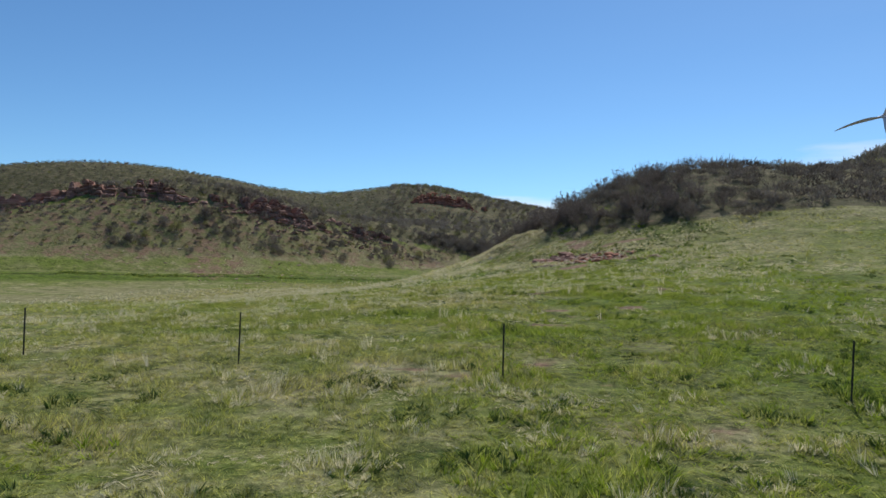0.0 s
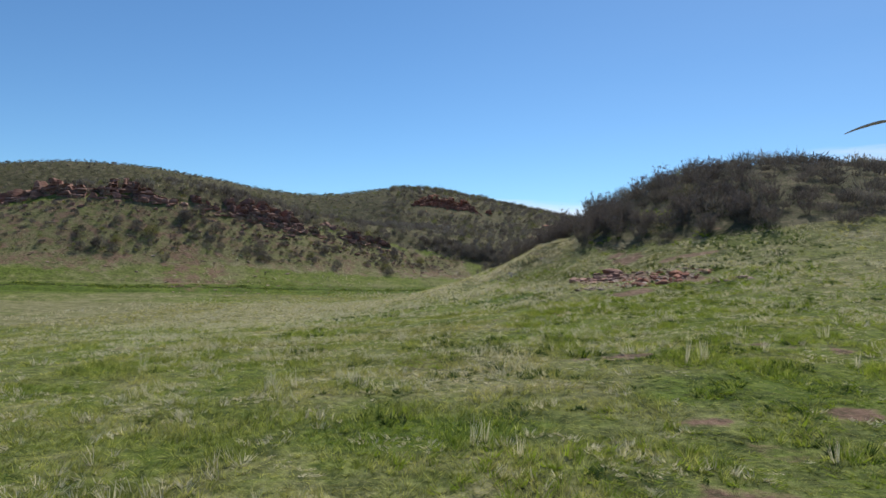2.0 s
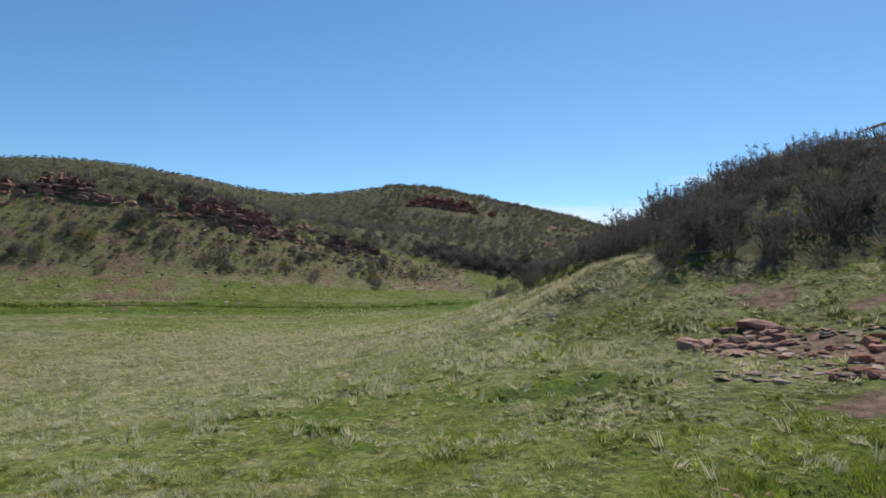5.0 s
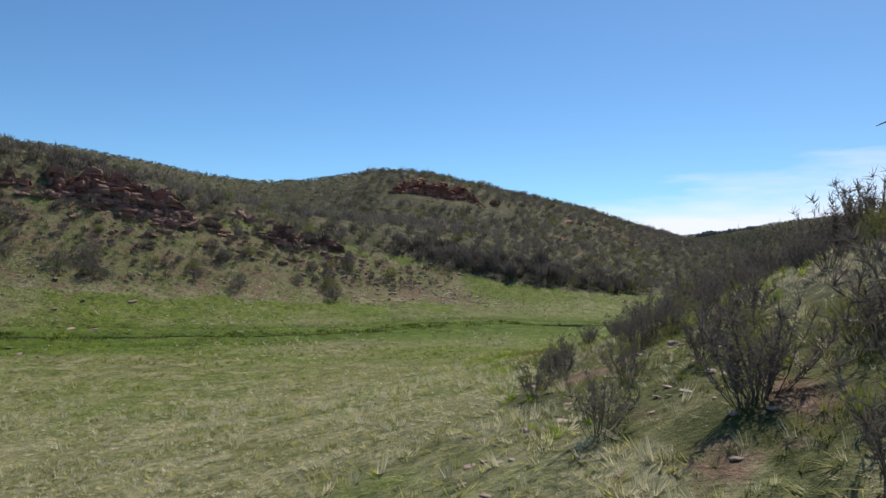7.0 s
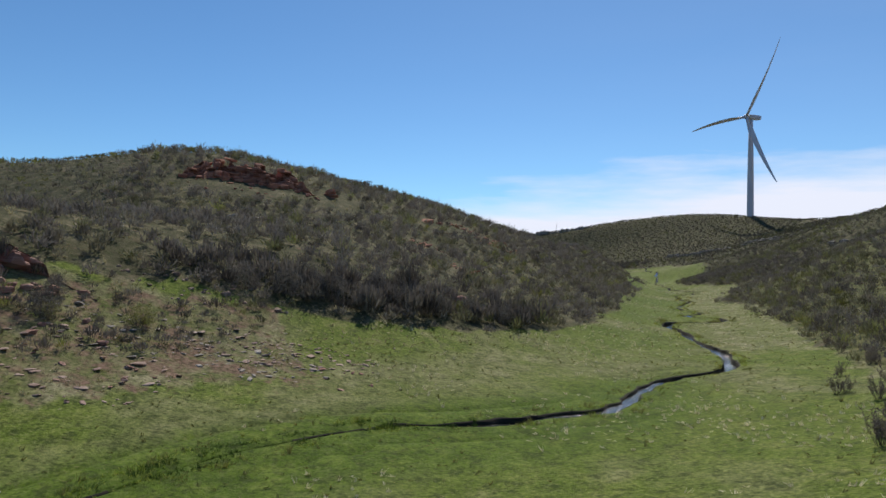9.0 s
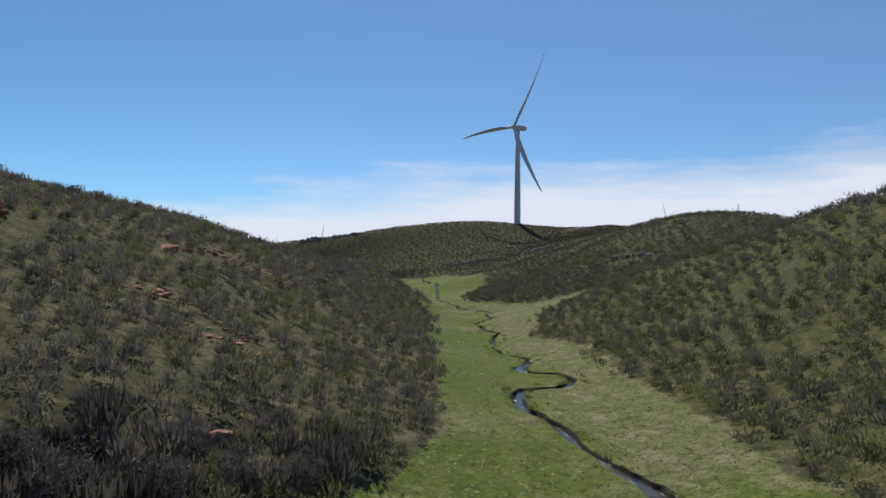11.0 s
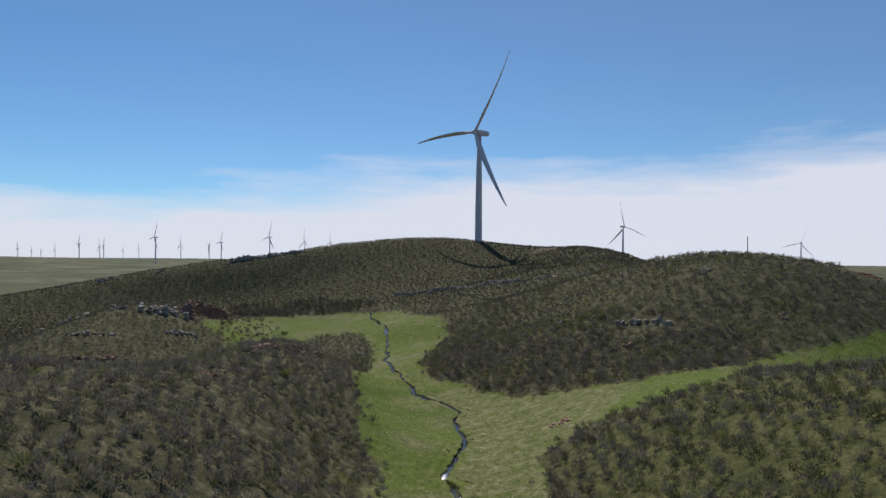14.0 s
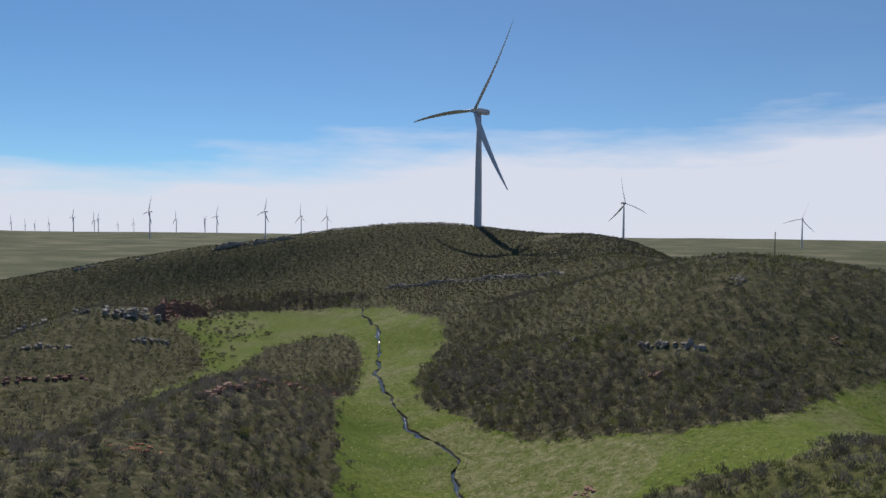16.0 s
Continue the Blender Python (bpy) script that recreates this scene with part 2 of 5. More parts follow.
def brush_material():
    """Twiggy scrub: each bush has a hue and a brightness of its own, kept in its tone."""
    n = Nodes("hillside_scrub", 0.9, 0.1)
    tone = n.add("ShaderNodeVertexColor")
    tone.layer_name = "tone"
    sep = n.add("ShaderNodeSeparateColor")
    n.link(tone.outputs["Color"], sep.inputs[0])
    col = n.ramp(sep.outputs[0], (0.0, (0.172, 0.150, 0.132)), (0.35, (0.225, 0.202, 0.170)), (0.55, (0.222, 0.205, 0.130)), (0.78, (0.205, 0.215, 0.075)), (1.0, (0.30, 0.30, 0.085)))
    col = n.mix(1.0, col, n.ramp(sep.outputs[1], (0.0, 0.38), (1.0, 1.25)), "MULTIPLY")
    g = n.add("ShaderNodeNewGeometry")
    col = n.mix(n.ramp(g.outputs["Random Per Island"], (0.6, 0.0), (1.0, 0.35)), col, (0.31, 0.27, 0.22))
    col = n.mix(n.ramp(g.outputs["Random Per Island"], (0.0, 0.55), (0.4, 0.0)), col, (0.045, 0.040, 0.034))
    n.color(col)
    tr = n.add("ShaderNodeBsdfTranslucent")
    n.link(col, tr.inputs[0])
    mx = n.add("ShaderNodeMixShader")
    mx.inputs[0].default_value = 0.27
    n.link(n.bsdf.outputs[0], mx.inputs[1])
    n.link(tr.outputs[0], mx.inputs[2])
    n.link(mx.outputs[0], n.nt.nodes["Material Output"].inputs[0])
    return n.mat


M_BRUSH = brush_material()
M_RED = rock_material("red_sandstone", (0.18, 0.086, 0.068), (0.33, 0.175, 0.135), (0.52, 0.335, 0.265), (0.30, 0.225, 0.185))
M_RUST = rock_material("rust_sandstone", (0.22, 0.085, 0.055), (0.37, 0.15, 0.095), (0.48, 0.25, 0.17), (0.34, 0.19, 0.14))
M_GREY = rock_material("grey_sandstone", (0.18, 0.155, 0.135), (0.33, 0.285, 0.245), (0.50, 0.45, 0.40), (0.28, 0.25, 0.21))
M_PINK = rock_material("pink_slab_stone", (0.21, 0.135, 0.11), (0.35, 0.245, 0.20), (0.52, 0.40, 0.33), (0.34, 0.29, 0.24))
M_EARTH = rock_material("wet_dark_earth", (0.016, 0.014, 0.010), (0.030, 0.024, 0.017), (0.055, 0.043, 0.030), (0.03, 0.038, 0.014))
M_WATER = water_material()
M_STEEL = painted("dark_green_steel", (0.016, 0.020, 0.017), 0.6, 0.3, 0.0, 0.4)
M_WIRE = painted("rusty_wire", (0.10, 0.085, 0.075), 0.6, 0.4, 0.6)
M_WHITE = painted("white_turbine_paint", (0.60, 0.55, 0.585), 0.55, 0.25, 0.0, 0.04)
M_WOOD = painted("weathered_pole_wood", (0.16, 0.12, 0.09), 0.9, 0.1)


# ---- the lie of the land ----
def lattice(ix, iy, seed):
    h = (ix * 374761393 + iy * 668265263 + seed * 974634211) & 0x7FFFFFFF
    h = ((h ^ (h >> 13)) * 1274126177) & 0x7FFFFFFF
    return ((h ^ (h >> 16)) & 0xFFFF) / 65535.0


def soft_noise(x, y, size, seed, octaves=3):
    """Smooth noise between -1 and 1 whose largest waves are size metres long."""
    total, amp, norm = 0.0, 1.0, 0.0
    for o in range(octaves):
        u, v = np.asarray(x) / size + 1000.37 * (o + 1), np.asarray(y) / size + 2000.71 * (o + 1)
        i, j = np.floor(u).astype(np.int64), np.floor(v).astype(np.int64)
        a, b = u - i, v - j
        a, b = a * a * (3 - 2 * a), b * b * (3 - 2 * b)
        k = seed + o * 17
        n00, n10, n01, n11 = lattice(i, j, k), lattice(i + 1, j, k), lattice(i, j + 1, k), lattice(i + 1, j + 1, k)
        total = total + amp * ((n00 * (1 - a) + n10 * a) * (1 - b) + (n01 * (1 - a) + n11 * a) * b)
        norm, amp, size = norm + amp, amp * 0.5, size * 0.5
    return total / norm * 2 - 1


# hills: centre x, y, height, the two half widths, and the turn of the first in degrees
BASE = (-2.3469, -0.01129, -0.00701)
HILLS_LEFT = [
    (-56.4, 156.0, 20.1, 52.3, 22.8, 40.5),
    (-138.0, 289.3, 41.8, 137.2, 66.0, 14.7),
    (-5.0, 258.0, 23.1, 45.5, 56.7, -2.1),
    (51.0, 307.6, 17.6, 30.9, 62.5, -14.5),
    (117.6, 358.3, 13.9, 43.9, 19.0, 77.8),
    (89.1, 329.6, 10.2, 18.9, 53.5, -15.9),
    (120.7, 510.0, 20.5, 81.6, 31.1, 54.1),
    (0.0, 27.3, 2.1, 33.5, 75.9, 116.8),
    (141.0, 377.0, 6.5, 24.0, 11.0, 40.0),
]
HILLS_FAR = [
    (375.2, 614.0, 48.2, 127.3, 107.3, -15.0),
    (226.7, 700.2, 32.5, 150.0, 37.6, -27.6),
    (318.1, 465.1, 15.0, 89.4, 72.9, -4.7),
    (404.7, 493.2, 30.4, 60.7, 87.9, -30.1),
    (313.4, 372.9, 29.6, 107.2, 66.9, -84.5),
    (256.5, 406.0, 5.3, 17.6, 92.2, 25.2),
]
HILLS_RIGHT = [
    (160.0, 258.1, 18.9, 57.1, 35.2, 62.0),
    (9.2, 193.0, 2.7, 37.5, 17.9, 29.1),
    (42.9, 98.3, 13.3, 37.8, 29.9, 51.6),
    (66.8, 56.2, 5.6, 55.2, 42.7, 18.4),
    (145.9, 192.2, 27.7, 51.8, 40.0, 39.6),
    (248.4, 324.5, 31.4, 74.8, 55.8, -58.5),
    (21.8, 78.9, 4.3, 16.8, 17.6, -2.2),
    (99.5, 132.0, 28.6, 36.1, 44.2, -34.8),
    (7.0, 69.6, 0.8, 3.3, 2.8, 0.0),
    (294.0, 300.0, 2.5, 20.0, 12.0, -15.0),
]
HILLS = HILLS_LEFT + HILLS_FAR + HILLS_RIGHT

CREEK = [(-80, 98), (-48, 116), (-26, 131), (-13.5, 138.6), (-10.7, 141.3), (-6.6, 143.3), (-2, 148.4), (1.4, 151.9), (9.4, 156.2),
         (13.2, 156.3), (17.3, 156.5), (19.8, 157.2), (22.9, 158), (26.4, 158.5), (29.5, 162.2), (34, 167), (37.9, 169.3), (45.2, 171.5),
         (49.4, 177.2), (52.8, 185), (54.3, 190.9), (60.5, 203), (60.5, 207.5), (68.7, 218), (77.5, 216.5), (82.2, 223.6), (78.6, 229.6), (81, 233),
         (87.2, 237.4), (90.4, 242.7), (90.4, 248.2), (93.8, 256.4), (104.6, 268.5), (109.5, 275), (111, 281.2), (119.3, 291),
         (119, 296.7), (127.2, 305.1), (137, 313.4), (146, 329), (153, 334), (154, 341), (157.5, 354), (156.7, 359.4),
         (163, 370), (168, 383), (180, 409), (200, 441), (216, 464), (235, 508), (260, 560)]
# where open grass ends and scrub begins, right of the valley and left of it
EDGE_RIGHT = [(-500, -500), (600, -500), (600, 10), (90, 42), (38, 60), (20, 60), (12, 63), (10, 68), (6.5, 76), (4, 82), (3, 90), (8, 103),
              (12, 115), (18, 124), (34, 141), (49, 156), (63, 180), (75, 199), (91, 223), (104, 245), (114, 267), (124, 277),
              (136, 291), (150, 290), (160, 271), (198, 272), (260, 255), (330, 235), (330, 250), (262, 276), (221, 286), (183, 291),
              (172, 298), (170, 319), (165, 332), (168, 352), (170, 368), (181, 392), (212, 420), (231, 440), (252, 508), (241, 545)]
EDGE_LEFT = [(215, 575), (205, 583), (196, 582), (182, 562), (166, 540), (150, 514), (156, 500), (147, 468), (134, 450), (117, 432), (124, 431), (138, 448), (158, 468),
             (180, 497), (203, 499), (210, 485), (205, 462), (186, 430), (172, 408), (160, 392), (150, 380), (128, 340), (118, 318), (103, 293), (92, 275), (80, 258), (68, 236), (55, 214),
             (43, 197), (34, 189), (27, 184), (13, 180), (4, 178), (-6, 177), (-16, 172), (-25, 166), (-37, 156), (-53, 145),
             (-66, 141), (-90, 128), (-140, 100), (-500, 40)]


def smooth_base(x, y):
    x, y = np.asarray(x, float), np.asarray(y, float)
    z = BASE[0] + BASE[1] * 900 * np.tanh(x / 900) + BASE[2] * 900 * np.tanh(y / 900)
    d = np.hypot(x, y)
    far = np.clip((d - 650) / 900, 0, 1)
    return z + 0.0095 * np.maximum(d - 650, 0) + far * 7 * soft_noise(x, y, 620, 5, 3)


def hill_rise(x, y):
    z = np.zeros(np.shape(x))
    for cx, cy, h, a, b, turn in HILLS:
        c, s = math.cos(radians(turn)), math.sin(radians(turn))
        u, v = ((x - cx) * c + (y - cy) * s) / a, (-(x - cx) * s + (y - cy) * c) / b
        z = z + h * np.exp(-(u * u + v * v))
    return z


def height(x, y):
    """The ground before the creek cuts it."""
    x, y = np.asarray(x, float), np.asarray(y, float)
    rise = hill_rise(x, y)
    rough = np.clip((rise - 1.5) / 8, 0, 1)
    bumps = 0.09 * soft_noise(x, y, 3.2, 11, 2) + 0.10 * soft_noise(x, y, 11, 12, 2)
    return smooth_base(x, y) + rise + bumps + rough * (0.55 * soft_noise(x, y, 14, 21, 3) + 0.8 * soft_noise(x, y, 45, 22, 2))


def creek_distance(x, y):
    x, y = np.asarray(x, float), np.asarray(y, float)
    best = np.full(np.shape(x), 1e9)
    for (ax, ay), (bx, by) in zip(CREEK, CREEK[1:]):
        dx, dy = bx - ax, by - ay
        t = np.clip(((x - ax) * dx + (y - ay) * dy) / (dx * dx + dy * dy), 0, 1)
        best = np.minimum(best, np.hypot(x - ax - t * dx, y - ay - t * dy))
    return best


def inside(x, y, outline):
    x, y = np.asarray(x, float), np.asarray(y, float)
    odd = np.zeros(np.shape(x), bool)
    for (ax, ay), (bx, by) in zip(outline, outline[1:] + outline[:1]):
        if ay == by:
            continue
        cross = ((ay > y) != (by > y)) & (x < (bx - ax) * (y - ay) / (by - ay) + ax)
        odd ^= cross
    return odd


def carved(x, y):
    d = creek_distance(x, y)
    k = np.clip((3.0 - d) / 1.4, 0, 1)
    return height(x, y) - 0.95 * k * k * (3 - 2 * k)


def on_ground(x, y):
    return float(height(np.array([x]), np.array([y]))[0])


BARE = [(-1.9, 16.2, 0.4), (-0.9, 15.8, 0.45), (0.2, 15.4, 0.35), (2.7, 16.6, 0.4), (5.1, 16.7, 0.45), (3.4, 14.4, 0.4), (-2.6, 12.4, 0.35), (0.9, 12.5, 0.35), (4.9, 11.4, 0.4),
        (3.3, 32.5, 0.45), (4.0, 32.7, 0.5), (4.7, 32.5, 0.4), (8.3, 33.0, 0.4), (9.1, 32.5, 0.5), (10.0, 32.2, 0.35), (5.0, 24.4, 0.5), (3.4, 22.6, 0.55), (4.2, 26.0, 0.4), (7.2, 26.4, 0.5),
        (9.0, 57, 1.0), (10.2, 55, 1.3), (11.6, 53, 1.3), (13.0, 51.6, 1.0), (9.4, 49.8, 0.9), (12.0, 60.5, 1.2), (14.5, 57.5, 1.0), (11.0, 62.5, 0.8),
        (3.4, 74, 0.5), (3.2, 78.4, 0.5), (4.4, 80, 0.5), (4.8, 84, 0.6), (6.2, 81.5, 0.6), (5, 90, 0.8)]


def bare(x, y):
    """How bare the ground is, from 0 to 1: small torn patches of trodden earth."""
    x, y = np.asarray(x, float), np.asarray(y, float)
    b = np.zeros(np.shape(x))
    torn = 0.9 * soft_noise(x, y, 0.8, 131, 3)
    for cx, cy, r in BARE:
        d = np.hypot((x - cx) / (1.7 * r), (y - cy) / r)
        b = np.maximum(b, np.where(d < 3, np.clip(1.35 - d + torn, 0, 1), 0))
    return b


def scrubland(x, y):
    """True where scrub covers the ground."""
    k = np.clip((np.asarray(y, float) - 110) / 40, 0.25, 1)
    wx, wy = x + 2.6 * k * soft_noise(x, y, 9, 65, 3), y + 2.6 * k * soft_noise(x, y, 9, 66, 3)
    return ~inside(wx, wy, EDGE_RIGHT + EDGE_LEFT) & (hill_rise(x, y) > np.where((x < 220) & (y > 330) & (y < 800), -9, 1.6))


# ---- meshes ----
def mesh_of(name, verts, faces, mats, slots=None, smooth=False):
    """A mesh from arrays: faces is an n x 3 or n x 4 array of corners."""
    me = bpy.data.meshes.new(name)
    verts, faces = np.asarray(verts, np.float32), np.asarray(faces, np.int32)
    n, k = faces.shape
    me.vertices.add(len(verts))
    me.vertices.foreach_set("co", verts.ravel())
    me.loops.add(n * k)
    me.loops.foreach_set("vertex_index", faces.ravel())
    me.polygons.add(n)
    me.polygons.foreach_set("loop_start", np.arange(0, n * k, k, dtype=np.int32))
    me.polygons.foreach_set("loop_total", np.full(n, k, np.int32))
    for m in mats if isinstance(mats, (list, tuple)) else [mats]:
        me.materials.append(m)
    if slots is not None:
        me.polygons.foreach_set("material_index", np.asarray(slots, np.int32))
    me.polygons.foreach_set("use_smooth", np.full(n, smooth, bool))
    me.update(calc_edges=True)
    return me


def part(name, bm, material, parent, label="", smooth=False):
    me = bpy.data.meshes.new(name)
    bm.to_mesh(me)
    bm.free()
    me.materials.append(material)
    if smooth:
        me.polygons.foreach_set("use_smooth", np.full(len(me.polygons), True, bool))
    ob = new(name, me)
    ob.parent = parent
    return tagged(ob, label)


def lines(lo, hi, step, low, high, wide, reach, growth, fine):
    """Grid lines: closest within fine, close between lo and hi, wider out to low and high, then ever wider out to reach."""
    a, b, tight = fine
    mid = list(np.arange(low, lo, wide)) + list(np.arange(lo, a, step)) + list(np.arange(a, b, tight)) + list(np.arange(b, hi + 0.01, step)) + list(np.arange(hi + wide, high, wide))
    for sign in (1, -1):
        s, v = wide, mid[-1] if sign > 0 else mid[0]
        while abs(v) < reach:
            s *= growth
            v = max(-reach, min(reach, v + sign * s))
            mid = mid + [v] if sign > 0 else [v] + mid
    return np.array(mid)


def build_ground():
    xs, ys = lines(-70, 235, 1.65, -230, 470, 4.0, 4900, 1.12, (-9, 16, 0.5)), lines(2, 392, 1.65, -20, 800, 4.0, 4900, 1.12, (8, 62, 0.6))
    gx, gy = np.meshgrid(xs, ys)
    x, y = gx.ravel(), gy.ravel()
    z = carved(x, y)
    w, h = len(xs), len(ys)
    i = (np.arange(h - 1)[:, None] * w + np.arange(w - 1)[None, :]).ravel()
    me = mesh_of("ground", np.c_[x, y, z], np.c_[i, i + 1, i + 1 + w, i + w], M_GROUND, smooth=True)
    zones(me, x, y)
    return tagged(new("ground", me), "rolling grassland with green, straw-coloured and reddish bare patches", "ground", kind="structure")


# greener and drier patches of the meadow: middle, half widths and how strong
LUSH = [(13, 27, 9, 4, 0.9), (9, 22, 6, 3, 1.0), (11, 15, 9, 7, 1.0), (6, 28.5, 5, 2, 0.95), (17, 34, 8, 2.2, 0.8), (3.4, 55, 4.2, 1.5, 1.0), (3.2, 20, 3.4, 2, 0.9), (-1, 26, 5, 1.6, 0.75),
        (1.4, 38, 3, 1.2, 0.8), (6.9, 46, 4, 1.6, 0.7), (-4, 84, 9, 5, 0.7), (-6, 34, 6, 2.2, 0.45), (-12, 22, 9, 3, 0.4), (-4, 66, 6, 1.5, 0.6), (-9, 57, 7, 1.4, 0.5)]
PARCHED = [(84, 200, 9, 12, 0.6), (101, 232, 9, 14, 0.6), (118, 262, 8, 14, 0.55), (130, 300, 10, 8, 0.4), (3, 74, 6, 9, 0.8), (6.8, 68.8, 4.0, 3.2, 1.0), (-12, 60, 12, 6, 0.5), (-6, 11, 5, 2.5, 0.6),
           (100, 292, 7, 14, 0.45), (178, 425, 8, 20, 0.4), (-7.9, 48.5, 6, 1.5, 0.8), (1.6, 29, 3, 1.5, 0.6), (-9.6, 40, 6, 2, 0.6), (3.8, 11.4, 2, 1, 0.8), (-2.5, 14.6, 3.5, 1.2, 0.8),
           (0, 33, 4, 4.5, 0.7), (-1, 42, 5, 4, 0.65), (6, 86, 4, 10, 0.85), (-38, 74, 22, 9, 0.9), (-34, 93, 30, 14, 0.9), (12, 57, 4, 6, 0.6), (17, 46, 7, 5, 0.5)]


def zones(me, x, y, times=1):
    """Which plants cover the ground: red lush grass, green bare soil, blue scrub litter."""
    d = creek_distance(x, y)
    rise = hill_rise(x, y)
    lush = np.clip(1.05 - d / (9 + 5 * soft_noise(x, y, 25, 31) + 7 * np.exp(-(((x - 14) / 22) ** 2 + ((y - 160) / 16) ** 2))), 0, 1) * np.clip((2.6 - rise) / 1.4, 0, 1)
    gully = inside(x, y, [(117, 431), (134, 451), (147, 469), (156, 500), (150, 515), (182, 563), (205, 584), (230, 545), (240, 508), (208, 470), (160, 465), (124, 430)])
    side = inside(x, y, [(136, 291), (160, 271), (330, 235), (330, 250), (183, 291), (160, 330)])
    lush = np.maximum(lush, 0.38 * gully)
    lush = np.maximum(lush, 0.36 * side)
    patch = np.clip(0.72 + 0.55 * soft_noise(x, y, 3.5, 37, 3), 0, 1)
    for cx, cy, rx, ry, k in LUSH:
        lush = np.maximum(lush, k * patch * np.exp(-(((x - cx) / rx) ** 2 + ((y - cy) / ry) ** 2)))
    soil = np.clip(0.46 + 0.5 * soft_noise(x, y, 9, 39, 3), 0, 0.8) * np.exp(-(((x + 50) / 34) ** 2 + ((y - 129) / 13) ** 4))
    soil = np.maximum(soil, 0.50 * inside(x, y, [(-140, 84), (-60, 118), (-20, 148), (6, 166), (4, 178), (-16, 172), (-53, 145), (-140, 100)]))
    soil = np.maximum(soil, 0.62 * np.exp(-(((x + 3) / 16) ** 2 + ((y - 165) / 6) ** 2)))
    for cx, cy, r in ((388, 536, 12), (28, 214, 7), (50, 259, 8), (292, 300, 15)):
        soil = np.maximum(soil, 0.58 * np.exp(-(((x - cx) / r) ** 2 + ((y - cy) / r) ** 2)))
    soil = np.maximum(soil, 0.85 * bare(x, y))
    scrub = scrubland(x, y) * 1.0
    soil = np.maximum(soil, 0.30 * scrub)
    scrub = np.maximum(scrub, 0.42 * inside(x, y, [(-140, 84), (-60, 118), (-20, 150), (2, 168), (4, 178), (-16, 172), (-53, 145), (-140, 100)]))
    dry = np.where(y < 125, 0.36, 0.20) + np.where(y < 125, 0.34, 0.24) * soft_noise(x, y, 13, 35, 3)
    dry = np.maximum(dry, 0.8 * np.exp(-(((x + 14) / 38) ** 2 + ((y - 84) / 27) ** 2)))
    dry = dry * np.where(scrub > 0.5, 0.25, 1.0)
    tan = inside(x, y, [(52, 182), (66, 212), (82, 224), (90, 243), (105, 269), (119, 291), (137, 313), (153, 334), (157, 356), (168, 352), (165, 332), (170, 319), (172, 298), (150, 290), (136, 291), (124, 277), (114, 267), (104, 245), (91, 223), (75, 199), (63, 180)])
    dry = np.maximum(dry, 0.46 * tan)
    cy, cx = np.array([p[1] for p in CREEK if p[1] > 180]), np.array([p[0] for p in CREEK if p[1] > 180])
    order = np.argsort(cy)
    meadow = (y > 185) & (y < 400) & (x < np.interp(y, cy[order], cx[order])) & (scrub < 0.5)
    lush = np.maximum(lush, meadow * np.clip(0.36 + 0.5 * soft_noise(x, y, 12, 38, 3), 0, 1))
    lush = lush * np.where(tan, 0.45, 1.0)
    dry = np.maximum(dry, 0.62 * inside(x, y, [(24, 122), (80, 115), (240, 240), (215, 270), (160, 272), (136, 291), (104, 245), (63, 180), (8, 103)]))
    dry = np.maximum(dry, 0.55 * inside(x, y, [(-140, 84), (-60, 118), (-20, 148), (6, 166), (4, 178), (-16, 172), (-53, 145), (-140, 100)]))
    for cx, cy, rx, ry, k in PARCHED:
        dry = np.maximum(dry, k * np.exp(-(((x - cx) / rx) ** 2 + ((y - cy) / ry) ** 2)))
    att = me.color_attributes.new("zone", "FLOAT_COLOR", "POINT")
    att.data.foreach_set("color", np.repeat(np.c_[lush, soil, scrub, 1 - dry].astype(np.float32), times, axis=0).ravel())


def creek_line(step):
    """The creek's middle line, rounded and cut into even steps, with the direction across it."""
    p = np.array(CREEK, float)
    for _ in range(2):
        q = np.empty((2 * len(p) - 2, 2))
        q[0::2], q[1::2] = 0.75 * p[:-1] + 0.25 * p[1:], 0.25 * p[:-1] + 0.75 * p[1:]
        p = q
    s = np.r_[0, np.cumsum(np.hypot(*np.diff(p, axis=0).T))]
    at = np.arange(0, s[-1], step)
    p = np.c_[np.interp(at, s, p[:, 0]), np.interp(at, s, p[:, 1])]
    p = p + np.c_[soft_noise(at, at * 0, 9, 47, 2), soft_noise(at, at * 0 + 90, 9, 48, 2)] * np.clip((p[:, :1] - 40) / 60, 0, 1) * 1.6
    t = np.gradient(p, axis=0)
    t /= np.linalg.norm(t, axis=1)[:, None]
    return p, np.c_[-t[:, 1], t[:, 0]], at


def strip(rows):
    """Faces between neighbouring rows of points, rows being a list of n x 3 arrays."""
    n = len(rows[0])
    verts = np.concatenate(rows)
    i = np.arange(n - 1)
    return verts, np.concatenate([np.c_[i + k * n, i + 1 + k * n, i + 1 + (k + 1) * n, i + (k + 1) * n] for k in range(len(rows) - 1)])


